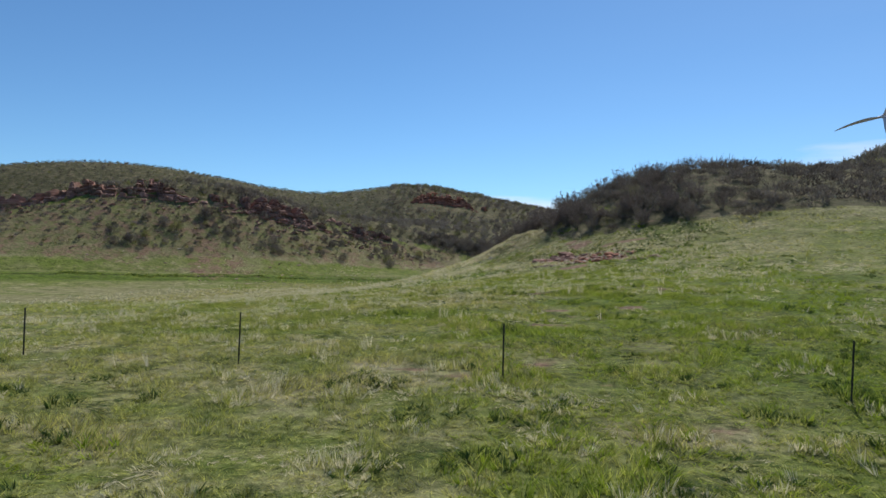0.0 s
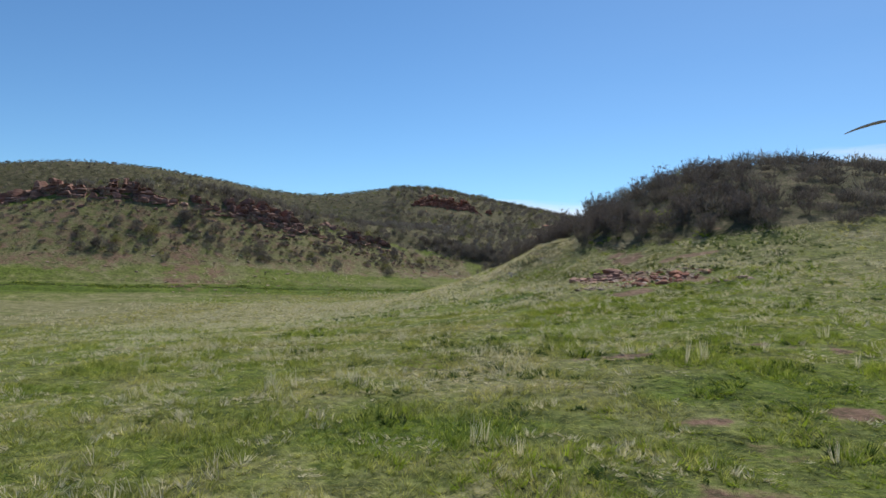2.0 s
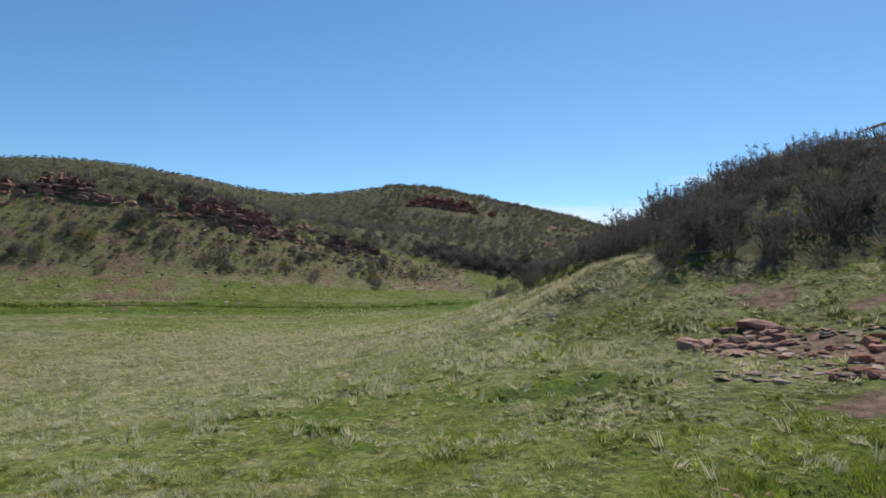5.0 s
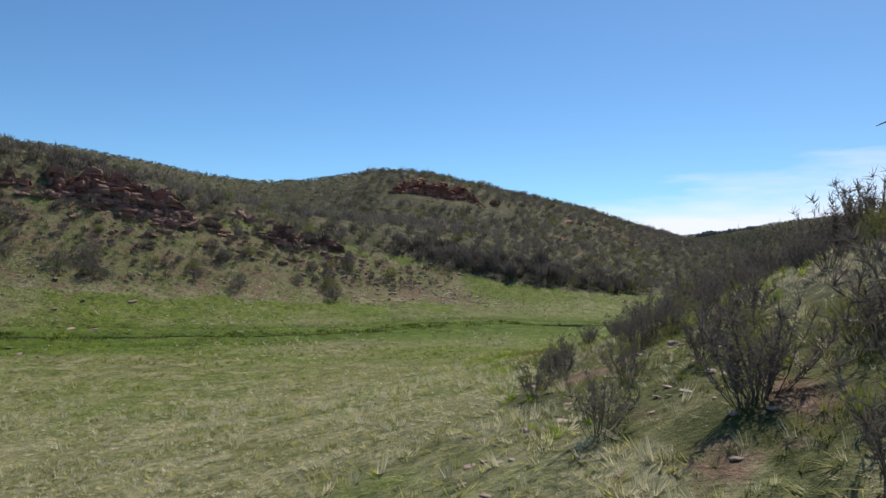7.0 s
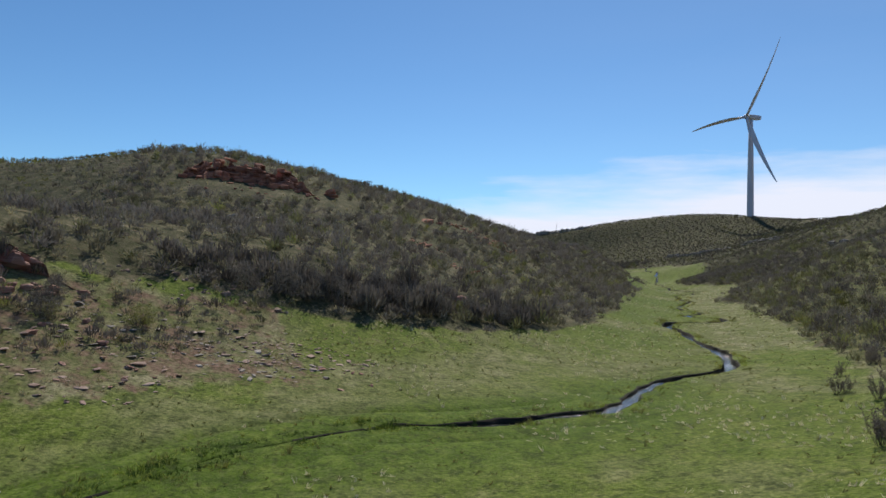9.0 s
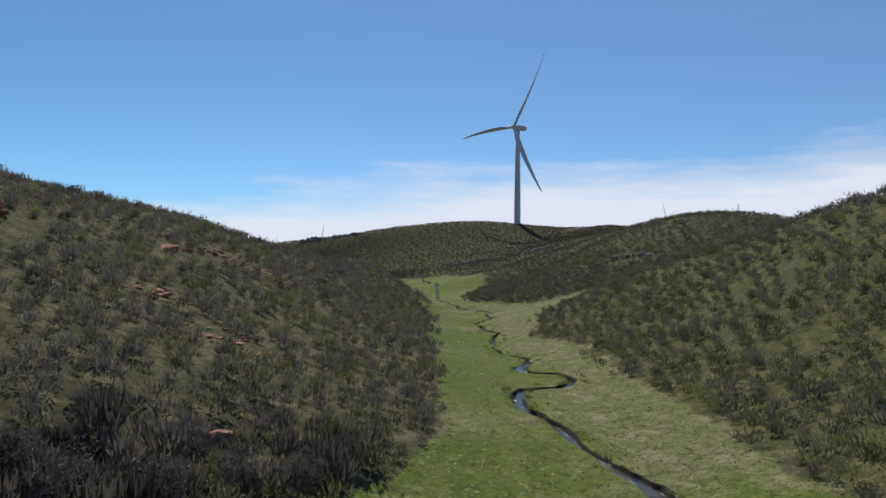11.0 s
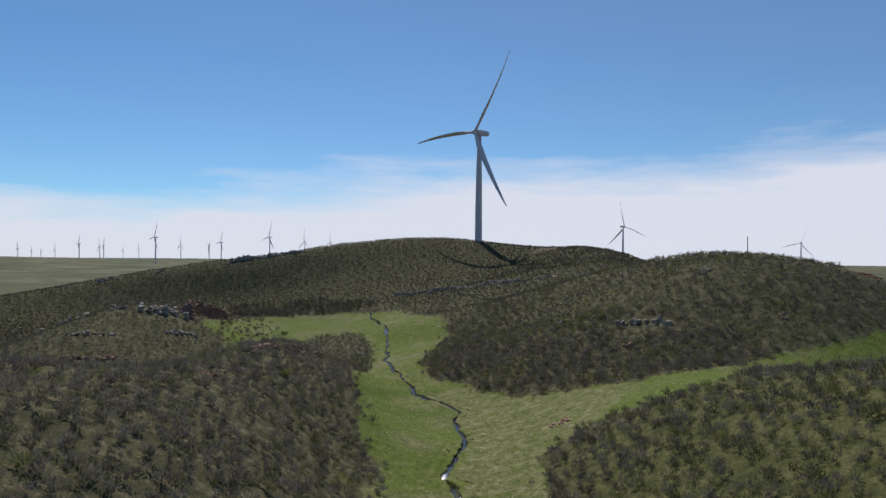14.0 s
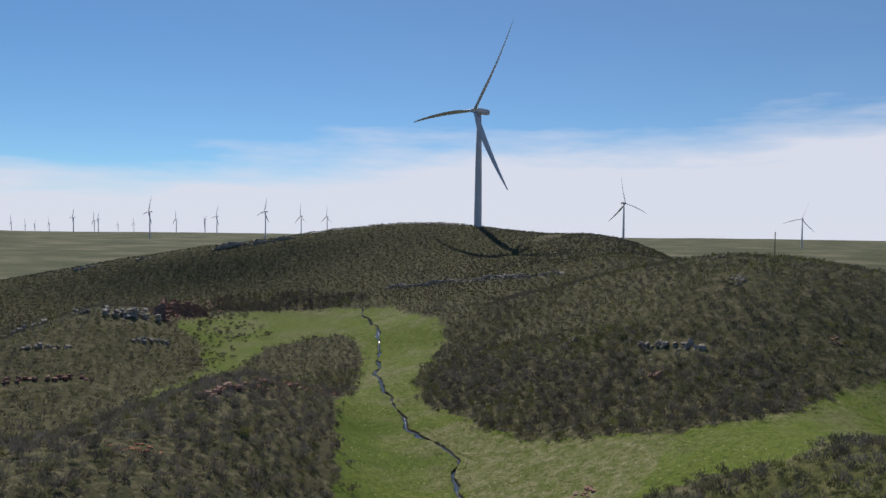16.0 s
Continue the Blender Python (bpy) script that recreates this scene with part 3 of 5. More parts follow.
def build_creek():
    p, side, at = creek_line(0.45)
    # open pools where the valley bends, a narrow cut elsewhere
    open_water = np.clip((p[:, 0] - 13) / 5, 0, 1) * np.clip((100 - p[:, 0]) / 45, 0.15, 1)
    half = 0.14 + 0.09 * np.clip((p[:, 0] - 5) / 10, 0, 1) + 0.07 * soft_noise(at, at * 0, 5, 41, 2) + open_water * np.clip(0.50 + 1.0 * soft_noise(at, at * 0, 13, 43, 2), 0, 1.15)
    half = half * np.clip(0.85 + 0.9 * soft_noise(at, at * 0, 3.4, 44, 2), 0.25, 1.6)
    grown = np.maximum(np.clip((p[:, 0] - 3) / 4, 0, 1), 0.8 * np.clip((-p[:, 0] - 1) / 3, 0, 1) * np.clip((p[:, 0] + 22) / 6, 0.0, 1))
    deep = np.clip((p[:, 0] - 30) / 20, 0, 1)
    pool = np.clip((p[:, 0] - 12) / 5, 0, 1) * np.clip((39 - p[:, 0]) / 3, 0, 1)
    half = half + 0.34 * pool * np.clip(0.7 + 1.1 * soft_noise(at, at * 0, 4.5, 52, 2), 0, 1.4) + deep * np.clip(0.16 + 0.5 * soft_noise(at, at * 0, 8, 46, 2), 0, 0.6)
    half = np.maximum(half, 0.08) * (0.25 + 0.75 * grown)
    cut = (0.05 + 0.95 * grown) * np.clip(0.75 + 1.1 * soft_noise(at, at * 0, 7, 49, 2), 0.1, 1.4)
    mid = height(p[:, 0], p[:, 1])
    level = np.convolve(np.pad(mid, 18, mode="edge"), np.ones(37) / 37, mode="valid") - 0.06 - (0.2 + 0.28 * np.clip((14 - p[:, 0]) / 4, 0, 1) + 0.15 * np.clip((p[:, 0] - 4) / 6, 0, 1) - 0.16 * pool + 0.02 * deep) * cut
    wet = [np.c_[p + side * (half * k)[:, None] * 1.25, level] for k in (1, 0, -1)]
    v, f = strip(wet)
    tagged(new("water", mesh_of("water", v, f, M_WATER, smooth=True)), "narrow shallow creek water glinting under the sky", "water", kind="structure")
    for sgn in (1, -1):
        jag = (0.12 + 0.36 * np.clip((p[:, 0] - 3) / 10, 0, 1)) * soft_noise(at, at * 0 + sgn * 50, 1.7, 45, 3)
        rows = []
        for off, lift in ((3.4, -0.25), (2.5, -0.01), (1.3, 0.04), (0.34, 0.06), (0.10, 0.0), (0.0, -0.05)):
            q = p + side * (sgn * (half + off + jag * (off < 2)))[:, None]
            rows.append(np.c_[q, height(q[:, 0], q[:, 1]) + lift])
        q = p + side * (sgn * (half - 0.10 + jag * 0.6))[:, None]
        rows.append(np.c_[q, level - 0.25])
        v, f = strip(rows if sgn < 0 else rows)
        worn = (abs(p[:-1, 0] - 1) + 3 * soft_noise(at[:-1], at[:-1] * 0, 2.4, 53, 2) > 3).astype(int)
        slots = np.concatenate([k * worn for k in (0, 0, 0, 0, 1, 1)])
        me = mesh_of("creek_bank", v, f, [M_GROUND, M_EARTH], slots, smooth=True)
        zones(me, v[:, 0], v[:, 1])
        tagged(new("creek_bank", me), "undercut creek bank of dark wet earth under green turf", "bank", kind="structure")


build_ground()
build_creek()


# ---- turbines ----
def ring_mesh(bm, rings):
    """Skin a list of closed rings of points, with capped ends."""
    rows = [[bm.verts.new(p) for p in ring] for ring in rings]
    for a, b in zip(rows, rows[1:]):
        for i in range(len(a)):
            j = (i + 1) % len(a)
            bm.faces.new((a[i], a[j], b[j], b[i]))
    bm.faces.new(rows[0][::-1])
    bm.faces.new(rows[-1])


def circle(r, z, n=20, y=0.0, flat=1.0):
    return [(r * math.cos(2 * math.pi * k / n), y + r * flat * math.sin(2 * math.pi * k / n), z) for k in range(n)]


def blade_mesh(length):
    """One blade along +z: round root, widest at a fifth, thin swept tip bent forwards."""
    bm = bmesh.new()
    rings = []
    for k in range(23):
        s = k / 22
        r = 1.2 + s * (length - 1.2)
        chord = 2.3 + 2.4 * math.sin(min(s / 0.2, 1) * math.pi / 2) ** 2 if s < 0.2 else 4.3 * (1 - (s - 0.2) / 0.8) ** 0.8 + 0.6
        thick = (2.3 if s < 0.03 else max(0.16 * chord, 2.3 * (1 - s / 0.2))) if s < 0.2 else 0.16 * chord
        sweep, bend = -4.6 * s ** 2.4, -0.8 * s ** 2
        twist = -radians(18 * (1 - s) ** 2 + 58)
        ring = []
        for a in range(12):
            t = 2 * math.pi * a / 12
            u, v = chord * (0.5 * math.cos(t) + 0.12 * min(s / 0.2, 1)), 0.5 * thick * math.sin(t) * (1 - 0.35 * math.cos(t) * min(s / 0.2, 1))
            ring.append((sweep + u * math.cos(twist) - v * math.sin(twist), bend + u * math.sin(twist) + v * math.cos(twist), r))
        rings.append(ring)
    ring_mesh(bm, rings)
    me = bpy.data.meshes.new("blade")
    bm.to_mesh(me)
    bm.free()
    me.materials.append(M_WHITE)
    me.polygons.foreach_set("use_smooth", np.full(len(me.polygons), True, bool))
    return me


def wind_turbine(x, y, hub_z, size, rotor, facing, label):
    """Tower, nacelle, hub and three blades. rotor: degrees by which the first blade leans from upright; facing: turn about z."""
    foot = on_ground(x, y)
    base = new("wind_turbine")
    tagged(base, label, "wind turbine", "wind farm turbines")
    rise = (hub_z - foot) / size
    bm = bmesh.new()
    ring_mesh(bm, [circle(2.75, -3, 28), circle(2.7, 0.2, 28), circle(2.5, rise * 0.33, 28), circle(2.1, rise * 0.66, 28), circle(1.55, rise - 2.2, 28)])
    part("tower", bm, M_WHITE, base, smooth=True)
    bm = bmesh.new()
    rings = []
    for yy, w, h in ((-3.2, 1.3, 1.4), (-2.4, 1.75, 1.8), (0, 1.95, 2.0), (6.5, 1.9, 1.95), (8.8, 1.6, 1.6), (9.3, 1.2, 1.2)):
        rings.append([(w * max(-1, min(1, 1.25 * math.cos(t))), yy, rise + 0.1 + h * max(-1, min(1, 1.25 * math.sin(t)))) for t in [2 * math.pi * k / 16 for k in range(16)]])
    ring_mesh(bm, rings)
    part("nacelle", bm, M_WHITE, base, smooth=True)
    bm = bmesh.new()
    ring_mesh(bm, [[(r * math.cos(t), yy, rise + r * math.sin(t)) for t in [2 * math.pi * k / 16 for k in range(16)]] for yy, r in ((-3.2, 1.5), (-4.2, 1.9), (-5.6, 1.8), (-6.6, 1.2), (-7.1, 0.4))])
    hub = part("hub", bm, M_WHITE, base, smooth=True)
    for k in range(3):
        b = new("blade", BLADE)
        b.parent = base
        b.matrix_basis = pose(0, -4.9, rise, 0, 0, 0) @ pose(0, 0, 0, 0, rotor + (5, 120, 240)[k], 0)
    base.matrix_basis = pose(x, y, foot, 0, 0, facing) @ Matrix.Scale(size, 4)
    return base


BLADE = blade_mesh(66.0)
wind_turbine(384, 604, 129.0, 1.0, 33, -86, "tall white three-bladed wind turbine on the scrub-covered hilltop")
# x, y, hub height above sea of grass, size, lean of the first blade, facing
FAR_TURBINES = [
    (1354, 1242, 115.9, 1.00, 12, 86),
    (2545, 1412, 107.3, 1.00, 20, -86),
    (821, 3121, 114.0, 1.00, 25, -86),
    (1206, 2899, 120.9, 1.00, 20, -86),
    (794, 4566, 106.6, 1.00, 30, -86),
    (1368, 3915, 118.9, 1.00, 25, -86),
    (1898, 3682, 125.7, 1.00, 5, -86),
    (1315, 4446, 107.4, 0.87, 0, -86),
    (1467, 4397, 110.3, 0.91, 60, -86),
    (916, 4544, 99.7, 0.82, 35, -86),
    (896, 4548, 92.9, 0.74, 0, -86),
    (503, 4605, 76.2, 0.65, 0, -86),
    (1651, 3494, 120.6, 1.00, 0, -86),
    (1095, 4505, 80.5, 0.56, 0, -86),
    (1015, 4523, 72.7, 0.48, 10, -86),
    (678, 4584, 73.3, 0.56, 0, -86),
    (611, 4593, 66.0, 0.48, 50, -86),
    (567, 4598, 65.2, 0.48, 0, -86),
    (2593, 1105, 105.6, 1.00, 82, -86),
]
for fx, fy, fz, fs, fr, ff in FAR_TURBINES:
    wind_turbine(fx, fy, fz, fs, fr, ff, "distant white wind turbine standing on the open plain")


# ---- fence ----
def steel_post(h):
    """A studded T-section post with its foot at the origin."""
    bm = bmesh.new()
    for dx, dy, sx, sy in ((0, 0.0, 0.036, 0.007), (0, 0.016, 0.007, 0.030)):
        bmesh.ops.create_cube(bm, size=1, matrix=Matrix.Translation((dx, dy, h / 2 - 0.2)) @ Matrix.Diagonal((sx, sy, h + 0.4, 1)))
    for k in range(int(h / 0.055)):
        bmesh.ops.create_cube(bm, size=1, matrix=Matrix.Translation((0, -0.006, 0.06 + 0.055 * k)) @ Matrix.Diagonal((0.022, 0.008, 0.018, 1)))
    return bm


def build_fence():
    fence = tagged(new("fence"), "dark steel post and wire fence across the meadow", "fence")
    spots, me = [], None
    rng = random.Random(4)
    for k in range(-5, 9):
        x, y = -4.75 + 6.05 * k + 0.3 * max(0, k - 1), 16.45 - 1.68 * k
        z = on_ground(x, y)
        if me is None:
            first = part("post", steel_post(1.22), M_STEEL, fence)
            me, ob = first.data, first
        else:
            ob = new("post", me)
            ob.parent = fence
        ob.matrix_basis = pose(x, y, z, rng.uniform(-1.5, 1.5), rng.uniform(0.2, 2.6), -15.5 + rng.uniform(-8, 8))
        spots.append((x, y, z))
    for level in (0.42, 0.72, 1.02):
        bm = bmesh.new()
        rings = []
        for (ax, ay, az), (bx, by, bz) in zip(spots, spots[1:]):
            for s in range(6):
                f = s / 6
                sag = -0.05 * 4 * f * (1 - f)
                c = Vector((ax + (bx - ax) * f, ay + (by - ay) * f - 0.012, az + (bz - az) * f + level + sag))
                rings.append([c + Vector((0, 0.0016 * math.cos(t), 0.0016 * math.sin(t))) for t in (0, 2.1, 4.2)])
        ring_mesh(bm, rings)
        part("wire", bm, M_WIRE, fence)


build_fence()


def utility_pole(x, y, top_z):
    """A tapered wooden pole with a cross-arm, two braces and three insulators."""
    foot = on_ground(x, y)
    rise = top_z - foot
    base = tagged(new("utility_pole"), "weathered wooden power pole with a short cross-arm", "utility pole")
    bm = bmesh.new()
    ring_mesh(bm, [circle(0.24, -0.8, 12), circle(0.22, rise * 0.5, 12), circle(0.15, rise, 12)])
    part("pole", bm, M_WOOD, base, smooth=True)
    bm = bmesh.new()
    bmesh.ops.create_cube(bm, size=1, matrix=Matrix.Translation((0, -0.2, rise - 1.1)) @ Matrix.Diagonal((1.5, 0.12, 0.16, 1)))
    bmesh.ops.bevel(bm, geom=bm.edges[:], offset=0.015, affect="EDGES")
    arm = part("cross_arm", bm, M_WOOD, base)
    for dx in (-0.62, 0.0, 0.62):
        bm = bmesh.new()
        ring_mesh(bm, [circle(r, z, 10) for z, r in ((0.0, 0.05), (0.1, 0.09), (0.16, 0.06), (0.24, 0.09), (0.32, 0.04))])
        o = part("insulator", bm, M_WHITE, arm, smooth=True)
        o.matrix_basis = pose(dx, -0.2, rise - 1.02)
    base.matrix_basis = pose(x, y, foot, 0, 0, 30)


utility_pole(329.7, 363.1, 45.3)


# ---- rock ----
def rock_mesh(seed, dims, material, corners=16):
    rng = random.Random(seed)
    bm = bmesh.new()
    for _ in range(corners):
        v = Vector([rng.gauss(0, 1) for _ in range(3)])
        v = v / max(0.3, (abs(v.x) ** 7 + abs(v.y) ** 7 + abs(v.z) ** 7) ** (1 / 7)) * rng.uniform(0.78, 1.0)
        bm.verts.new((v.x * dims[0] / 2, v.y * dims[1] / 2, v.z * dims[2] / 2))
    bmesh.ops.convex_hull(bm, input=bm.verts)
    loose = [v for v in bm.verts if not v.link_faces]
    bmesh.ops.delete(bm, geom=loose, context="VERTS")
    me = bpy.data.meshes.new("rock")
    bm.to_mesh(me)
    bm.free()
    me.materials.append(material)
    return me


def rock_set(material, seed):
    blocks = [rock_mesh(seed + k, (1.0, 0.9, 0.8), material, 30) for k in range(6)]
    slabs = [rock_mesh(seed + 20 + k, (1.0, 0.8, 0.34), material, 26) for k in range(5)]
    return blocks, slabs


ROCKS = {"red": rock_set(M_RED, 100), "grey": rock_set(M_GREY, 200), "pink": rock_set(M_PINK, 300), "rust": rock_set(M_RUST, 400)}


def downhill(x, y):
    e = 1.5
    gx = on_ground(x + e, y) - on_ground(x - e, y)
    gy = on_ground(x, y + e) - on_ground(x, y - e)
    n = math.hypot(gx, gy) or 1.0
    return -gx / n, -gy / n


def put_rock(me, parent, x, y, z, size, rng, turn=None, tip=8):
    ob = new("rock", me)
    ob.parent = parent
    ob.matrix_basis = pose(x, y, z, rng.uniform(-tip, tip), rng.uniform(-tip, tip), rng.uniform(0, 360) if turn is None else turn) @ Matrix.Diagonal((*size, 1))
    return ob


def ledge(name, path, tall, step, kind, label, seed, fallen=0.5, layers=3, gaps=0.0, spread=0.5):
    """A cliff band: stacked blocks along a line, a cap that juts out, and fallen stones below."""
    rng = random.Random(seed)
    blocks, slabs = ROCKS[kind]
    top = tagged(new(name), label, "rock outcrop")
    for (ax, ay), (bx, by) in zip(path, path[1:]):
        run = math.hypot(bx - ax, by - ay)
        turn = math.degrees(math.atan2(by - ay, bx - ax))
        for k in range(max(1, int(run / step))):
            f = (k + rng.uniform(0.2, 0.8)) * step / run
            x, y = ax + (bx - ax) * f + rng.uniform(-spread, spread), ay + (by - ay) * f + rng.uniform(-spread, spread)
            if rng.random() < gaps:
                continue
            dx, dy = downhill(x, y)
            h = tall * rng.uniform(0.55, 1.1)
            foot = on_ground(x + dx * 1.2, y + dy * 1.2) - 0.3
            for n in range(layers):
                hh = h / layers * rng.uniform(0.9, 1.8)
                out = rng.uniform(-0.55, 0.45)
                thin = rng.random() < (0.25 if n < layers - 2 else 0.6)
                me = (slabs if thin else blocks)[rng.randrange(5)]
                put_rock(me, top, x + dx * out, y + dy * out, foot + (n + 0.5) * h / layers, (step * rng.uniform(0.9, 2.1), rng.uniform(1.8, 3.4) * min(1.0, 0.25 + tall / 3.2), hh / (0.34 if thin else 0.8)), rng, turn + rng.uniform(-24, 24), 13)
            if rng.random() < fallen:
                d = rng.uniform(1.8, 7)
                x, y = x + dx * d, y + dy * d
                s = rng.uniform(0.35, 1.0) * min(1.0, 0.35 + 0.3 * tall)
                put_rock((blocks if tall > 2 else slabs)[rng.randrange(5)], top, x, y, on_ground(x, y) + 0.12 * s, (s * 1.3, s, s), rng, None, 20)
    return top


def cliff(path, tall, back, kind, label, seed, lean=1.15, bed=0.7, full=0.8):
    """A craggy rock face along a line: uneven beds, each broken by upright joints into blocks that stand out or back, and a stepped top."""
    p = np.array(path, float)
    run = np.r_[0, np.cumsum(np.hypot(*np.diff(p, axis=0).T))]
    at = np.arange(0, run[-1], 0.3)
    p = np.c_[np.interp(at, run, p[:, 0]), np.interp(at, run, p[:, 1])]
    dirs = np.array([downhill(x, y) for x, y in p[::8]])
    dx, dy = (np.convolve(np.pad(np.interp(np.arange(len(p)), np.arange(0, len(p), 8), dirs[:, k]), 10, mode="edge"), np.ones(21) / 21, mode="valid") for k in (0, 1))
    rnd = np.random.default_rng(seed)

    def cells(lo, hi, small, large):
        """A value that stays the same over each block along the face."""
        cuts = np.cumsum(rnd.uniform(small, large, int(run[-1] / small) + 2))
        return rnd.uniform(lo, hi, len(cuts) + 1)[np.searchsorted(cuts, at)]

    ends = np.clip(np.minimum(at, at[-1] - at) / 4, 0.15, 1)
    wave = soft_noise(at, at * 0, 11, seed, 2)
    h = tall * ends * np.clip(full + 0.85 * wave + cells(-0.3, 0.28, 0.5, 2.2), 0.08, 1.1)
    foot = height(p[:, 0] + dx * 1.4, p[:, 1] + dy * 1.4)
    buttress = cells(-0.7, 0.7, 2.2, 6.0)
    shift = cells(-0.55, 0.55, 1.4, 4.0)
    rows, z = [], foot - 0.9 + shift
    beds = int(tall * 1.4 / bed)
    for k in range(beds):
        thick = bed * rnd.uniform(0.5, 1.5)
        f = k / beds
        out = 1.4 - 2 * lean * f + buttress + cells(-0.75, 0.6, 0.4, 1.7) + 0.16 * soft_noise(at, at * 0 + 9 * k, 0.7, seed + k, 2)
        lo, hi = z + 0.05, z + thick + cells(-0.3, 0.3, 0.4, 1.6) + 0.35 * bed * soft_noise(at, at * 0, 5, seed + 60, 2)
        for zz, d in ((lo, -0.28), (lo + 0.1, 0.0), (0.5 * (lo + hi), 0.08), (hi - 0.1, 0.0), (hi, -0.2)):
            rows.append((out + d, np.minimum(zz, foot + h + 0.02 * k)))
        z = z + thick
    for k in range(1, 5):
        out = 0.6 - 2 * lean - k * back / 4 + cells(-0.4, 0.4, 0.5, 2.0)
        g = height(p[:, 0] + dx * out, p[:, 1] + dy * out)
        rows.append((out, (foot + h) * (1 - k / 4) + (g - 0.35) * k / 4 + (0 if k == 4 else cells(-0.25, 0.25, 0.4, 1.6))))
    v, f = strip([np.c_[p[:, 0] + dx * o, p[:, 1] + dy * o, zz] for o, zz in rows])
    top = tagged(new("rock_ledge"), label, "rock outcrop")
    ob = new("rock_face", mesh_of("rock_face", v, f, {"red": M_RED, "rust": M_RUST, "grey": M_GREY}[kind]))
    ob.parent = top
    rng = random.Random(seed)
    for k in range(int(run[-1] * 2.2)):
        i = rng.randrange(len(at))
        d = rng.choice((-2.0, -1.2, -0.4, 0.8, 1.4, 1.7, 2.4, 3.5, 5.0, 7.0)) + rng.uniform(-0.4, 0.4)
        x, y = p[i, 0] + dx[i] * d, p[i, 1] + dy[i] * d
        s = rng.uniform(0.4, 1.5 if d < 2 else 0.8) * ends[i]
        z = foot[i] + h[i] - 0.1 * s if d < 0 else max(on_ground(x, y), foot[i] if d < 1.2 else -99) + 0.15 * s
        put_rock(ROCKS[kind][0 if rng.random() < 0.6 else 1][rng.randrange(5)], top, x, y, z, (s * rng.uniform(0.9, 1.9), s, s), rng, math.degrees(math.atan2(dy[i], dx[i])) + 90 + rng.uniform(-30, 30), 14)
    return top


def litter(name, cx, cy, rx, ry, count, lo, hi, kind, label, seed, flat=True):
    """Loose stones lying on the ground."""
    rng = random.Random(seed)
    top = tagged(new(name), label, "rocks")
    for _ in range(count):
        a, r = rng.uniform(0, 2 * math.pi), math.sqrt(rng.random())
        x, y = cx + rx * r * math.cos(a), cy + ry * r * math.sin(a)
        s = rng.uniform(lo, hi) * (0.6 + 0.9 * rng.random() ** 3)
        me = ROCKS[kind][1 if flat else 0][rng.randrange(5)]
        put_rock(me, top, x, y, on_ground(x, y) + 0.02 * s, (s * rng.uniform(0.8, 1.6), s, s * rng.uniform(0.5, 1.0)), rng, None, 10)
    return top


cliff([(-95, 127), (-80, 134), (-66, 140.5), (-53, 144.5), (-43, 150), (-33, 157.5)], 4.6, 3.0, "red", "broken red sandstone ledge along the hillside with shaded face", 1, lean=1.5, full=0.80)
cliff([(-42, 150.6), (-36, 155.2), (-30, 159.6), (-24, 164.5), (-17, 169), (-10, 172)], 4.3, 3.0, "red", "lower broken end of the red sandstone ledge", 50, lean=1.7, full=0.78, bed=0.6)
ledge("rock_ledge", [(-30, 166), (-20, 172)], 1.2, 1.3, "red", "low upper band of red sandstone behind the ledge", 2, 0.3, 1, gaps=0.3, spread=0.8)
cliff([(-11, 235.5), (-4, 237), (2, 236.5), (7, 236), (11, 234)], 4.6, 2.5, "rust", "dark red sandstone crag below the hilltop", 3, lean=1.6, full=0.95)
ledge("rock_crag", [(13.5, 238), (16, 237.5)], 3.0, 1.5, "rust", "small dark red crag beside the large one", 4, 0.2)
ledge("rock_ledge", [(-2, 214.5), (3, 216)], 0.8, 1.5, "grey", "low pale grey ledge among scrub", 5, 0.2, 1)
ledge("rock_ledge", [(20, 190), (27, 192)], 1.6, 1.5, "red", "short brown ledge behind dense scrub", 6, 0.3, 2)
ledge("rock_ledge", [(33, 248.5), (39, 254)], 1.3, 1.4, "rust", "low red ledge on the scrub slope", 7, 0.4, 2)
ledge("rock_ledge", [(40, 256), (45.5, 257.6), (50, 260.2), (55.5, 266)], 1.1, 0.55, "rust", "low red ledge with shadowed foot on the scrub slope", 8, 0.9, 2, gaps=0.2, spread=0.9)
litter("red_stones", 47, 257, 7, 3.5, 110, 0.2, 0.9, "rust", "broken red stones below the ledge on the scrub slope", 45)
litter("red_stones", 28, 227, 3.5, 2.5, 26, 0.4, 1.4, "rust", "tumbled red stones on the scrub slope", 9)
litter("red_stones", 33, 216, 6, 4, 28, 0.3, 1.2, "rust", "flat red stones on the scrub slope", 10)
ledge("rock_ledge", [(105, 347.5), (112, 353), (118, 357.5), (126, 364), (136, 371), (146, 379), (153, 384)], 1.5, 0.8, "red", "long brown ledge along the crest of the spur", 11, 0.5, 2, gaps=0.12, spread=1.0)
ledge("rock_ledge", [(84.6, 443.5), (95, 445.5), (106.5, 448)], 1.6, 0.9, "red", "flat-topped reddish rock ledge on the far slope", 12, 0.4, 2, gaps=0.10, spread=1.2)
ledge("rock_ledge", [(92, 466), (100, 467), (107, 468.5)], 1.6, 0.9, "grey", "short dark-footed ledge among scrub on the far slope", 46, 0.4, 2, gaps=0.15, spread=0.8)
ledge("rock_ledge", [(126, 479.5), (133, 484), (140, 488)], 2.2, 1.0, "grey", "broken grey ledge above the gully", 47, 0.5, 2, gaps=0.10, spread=1.0)
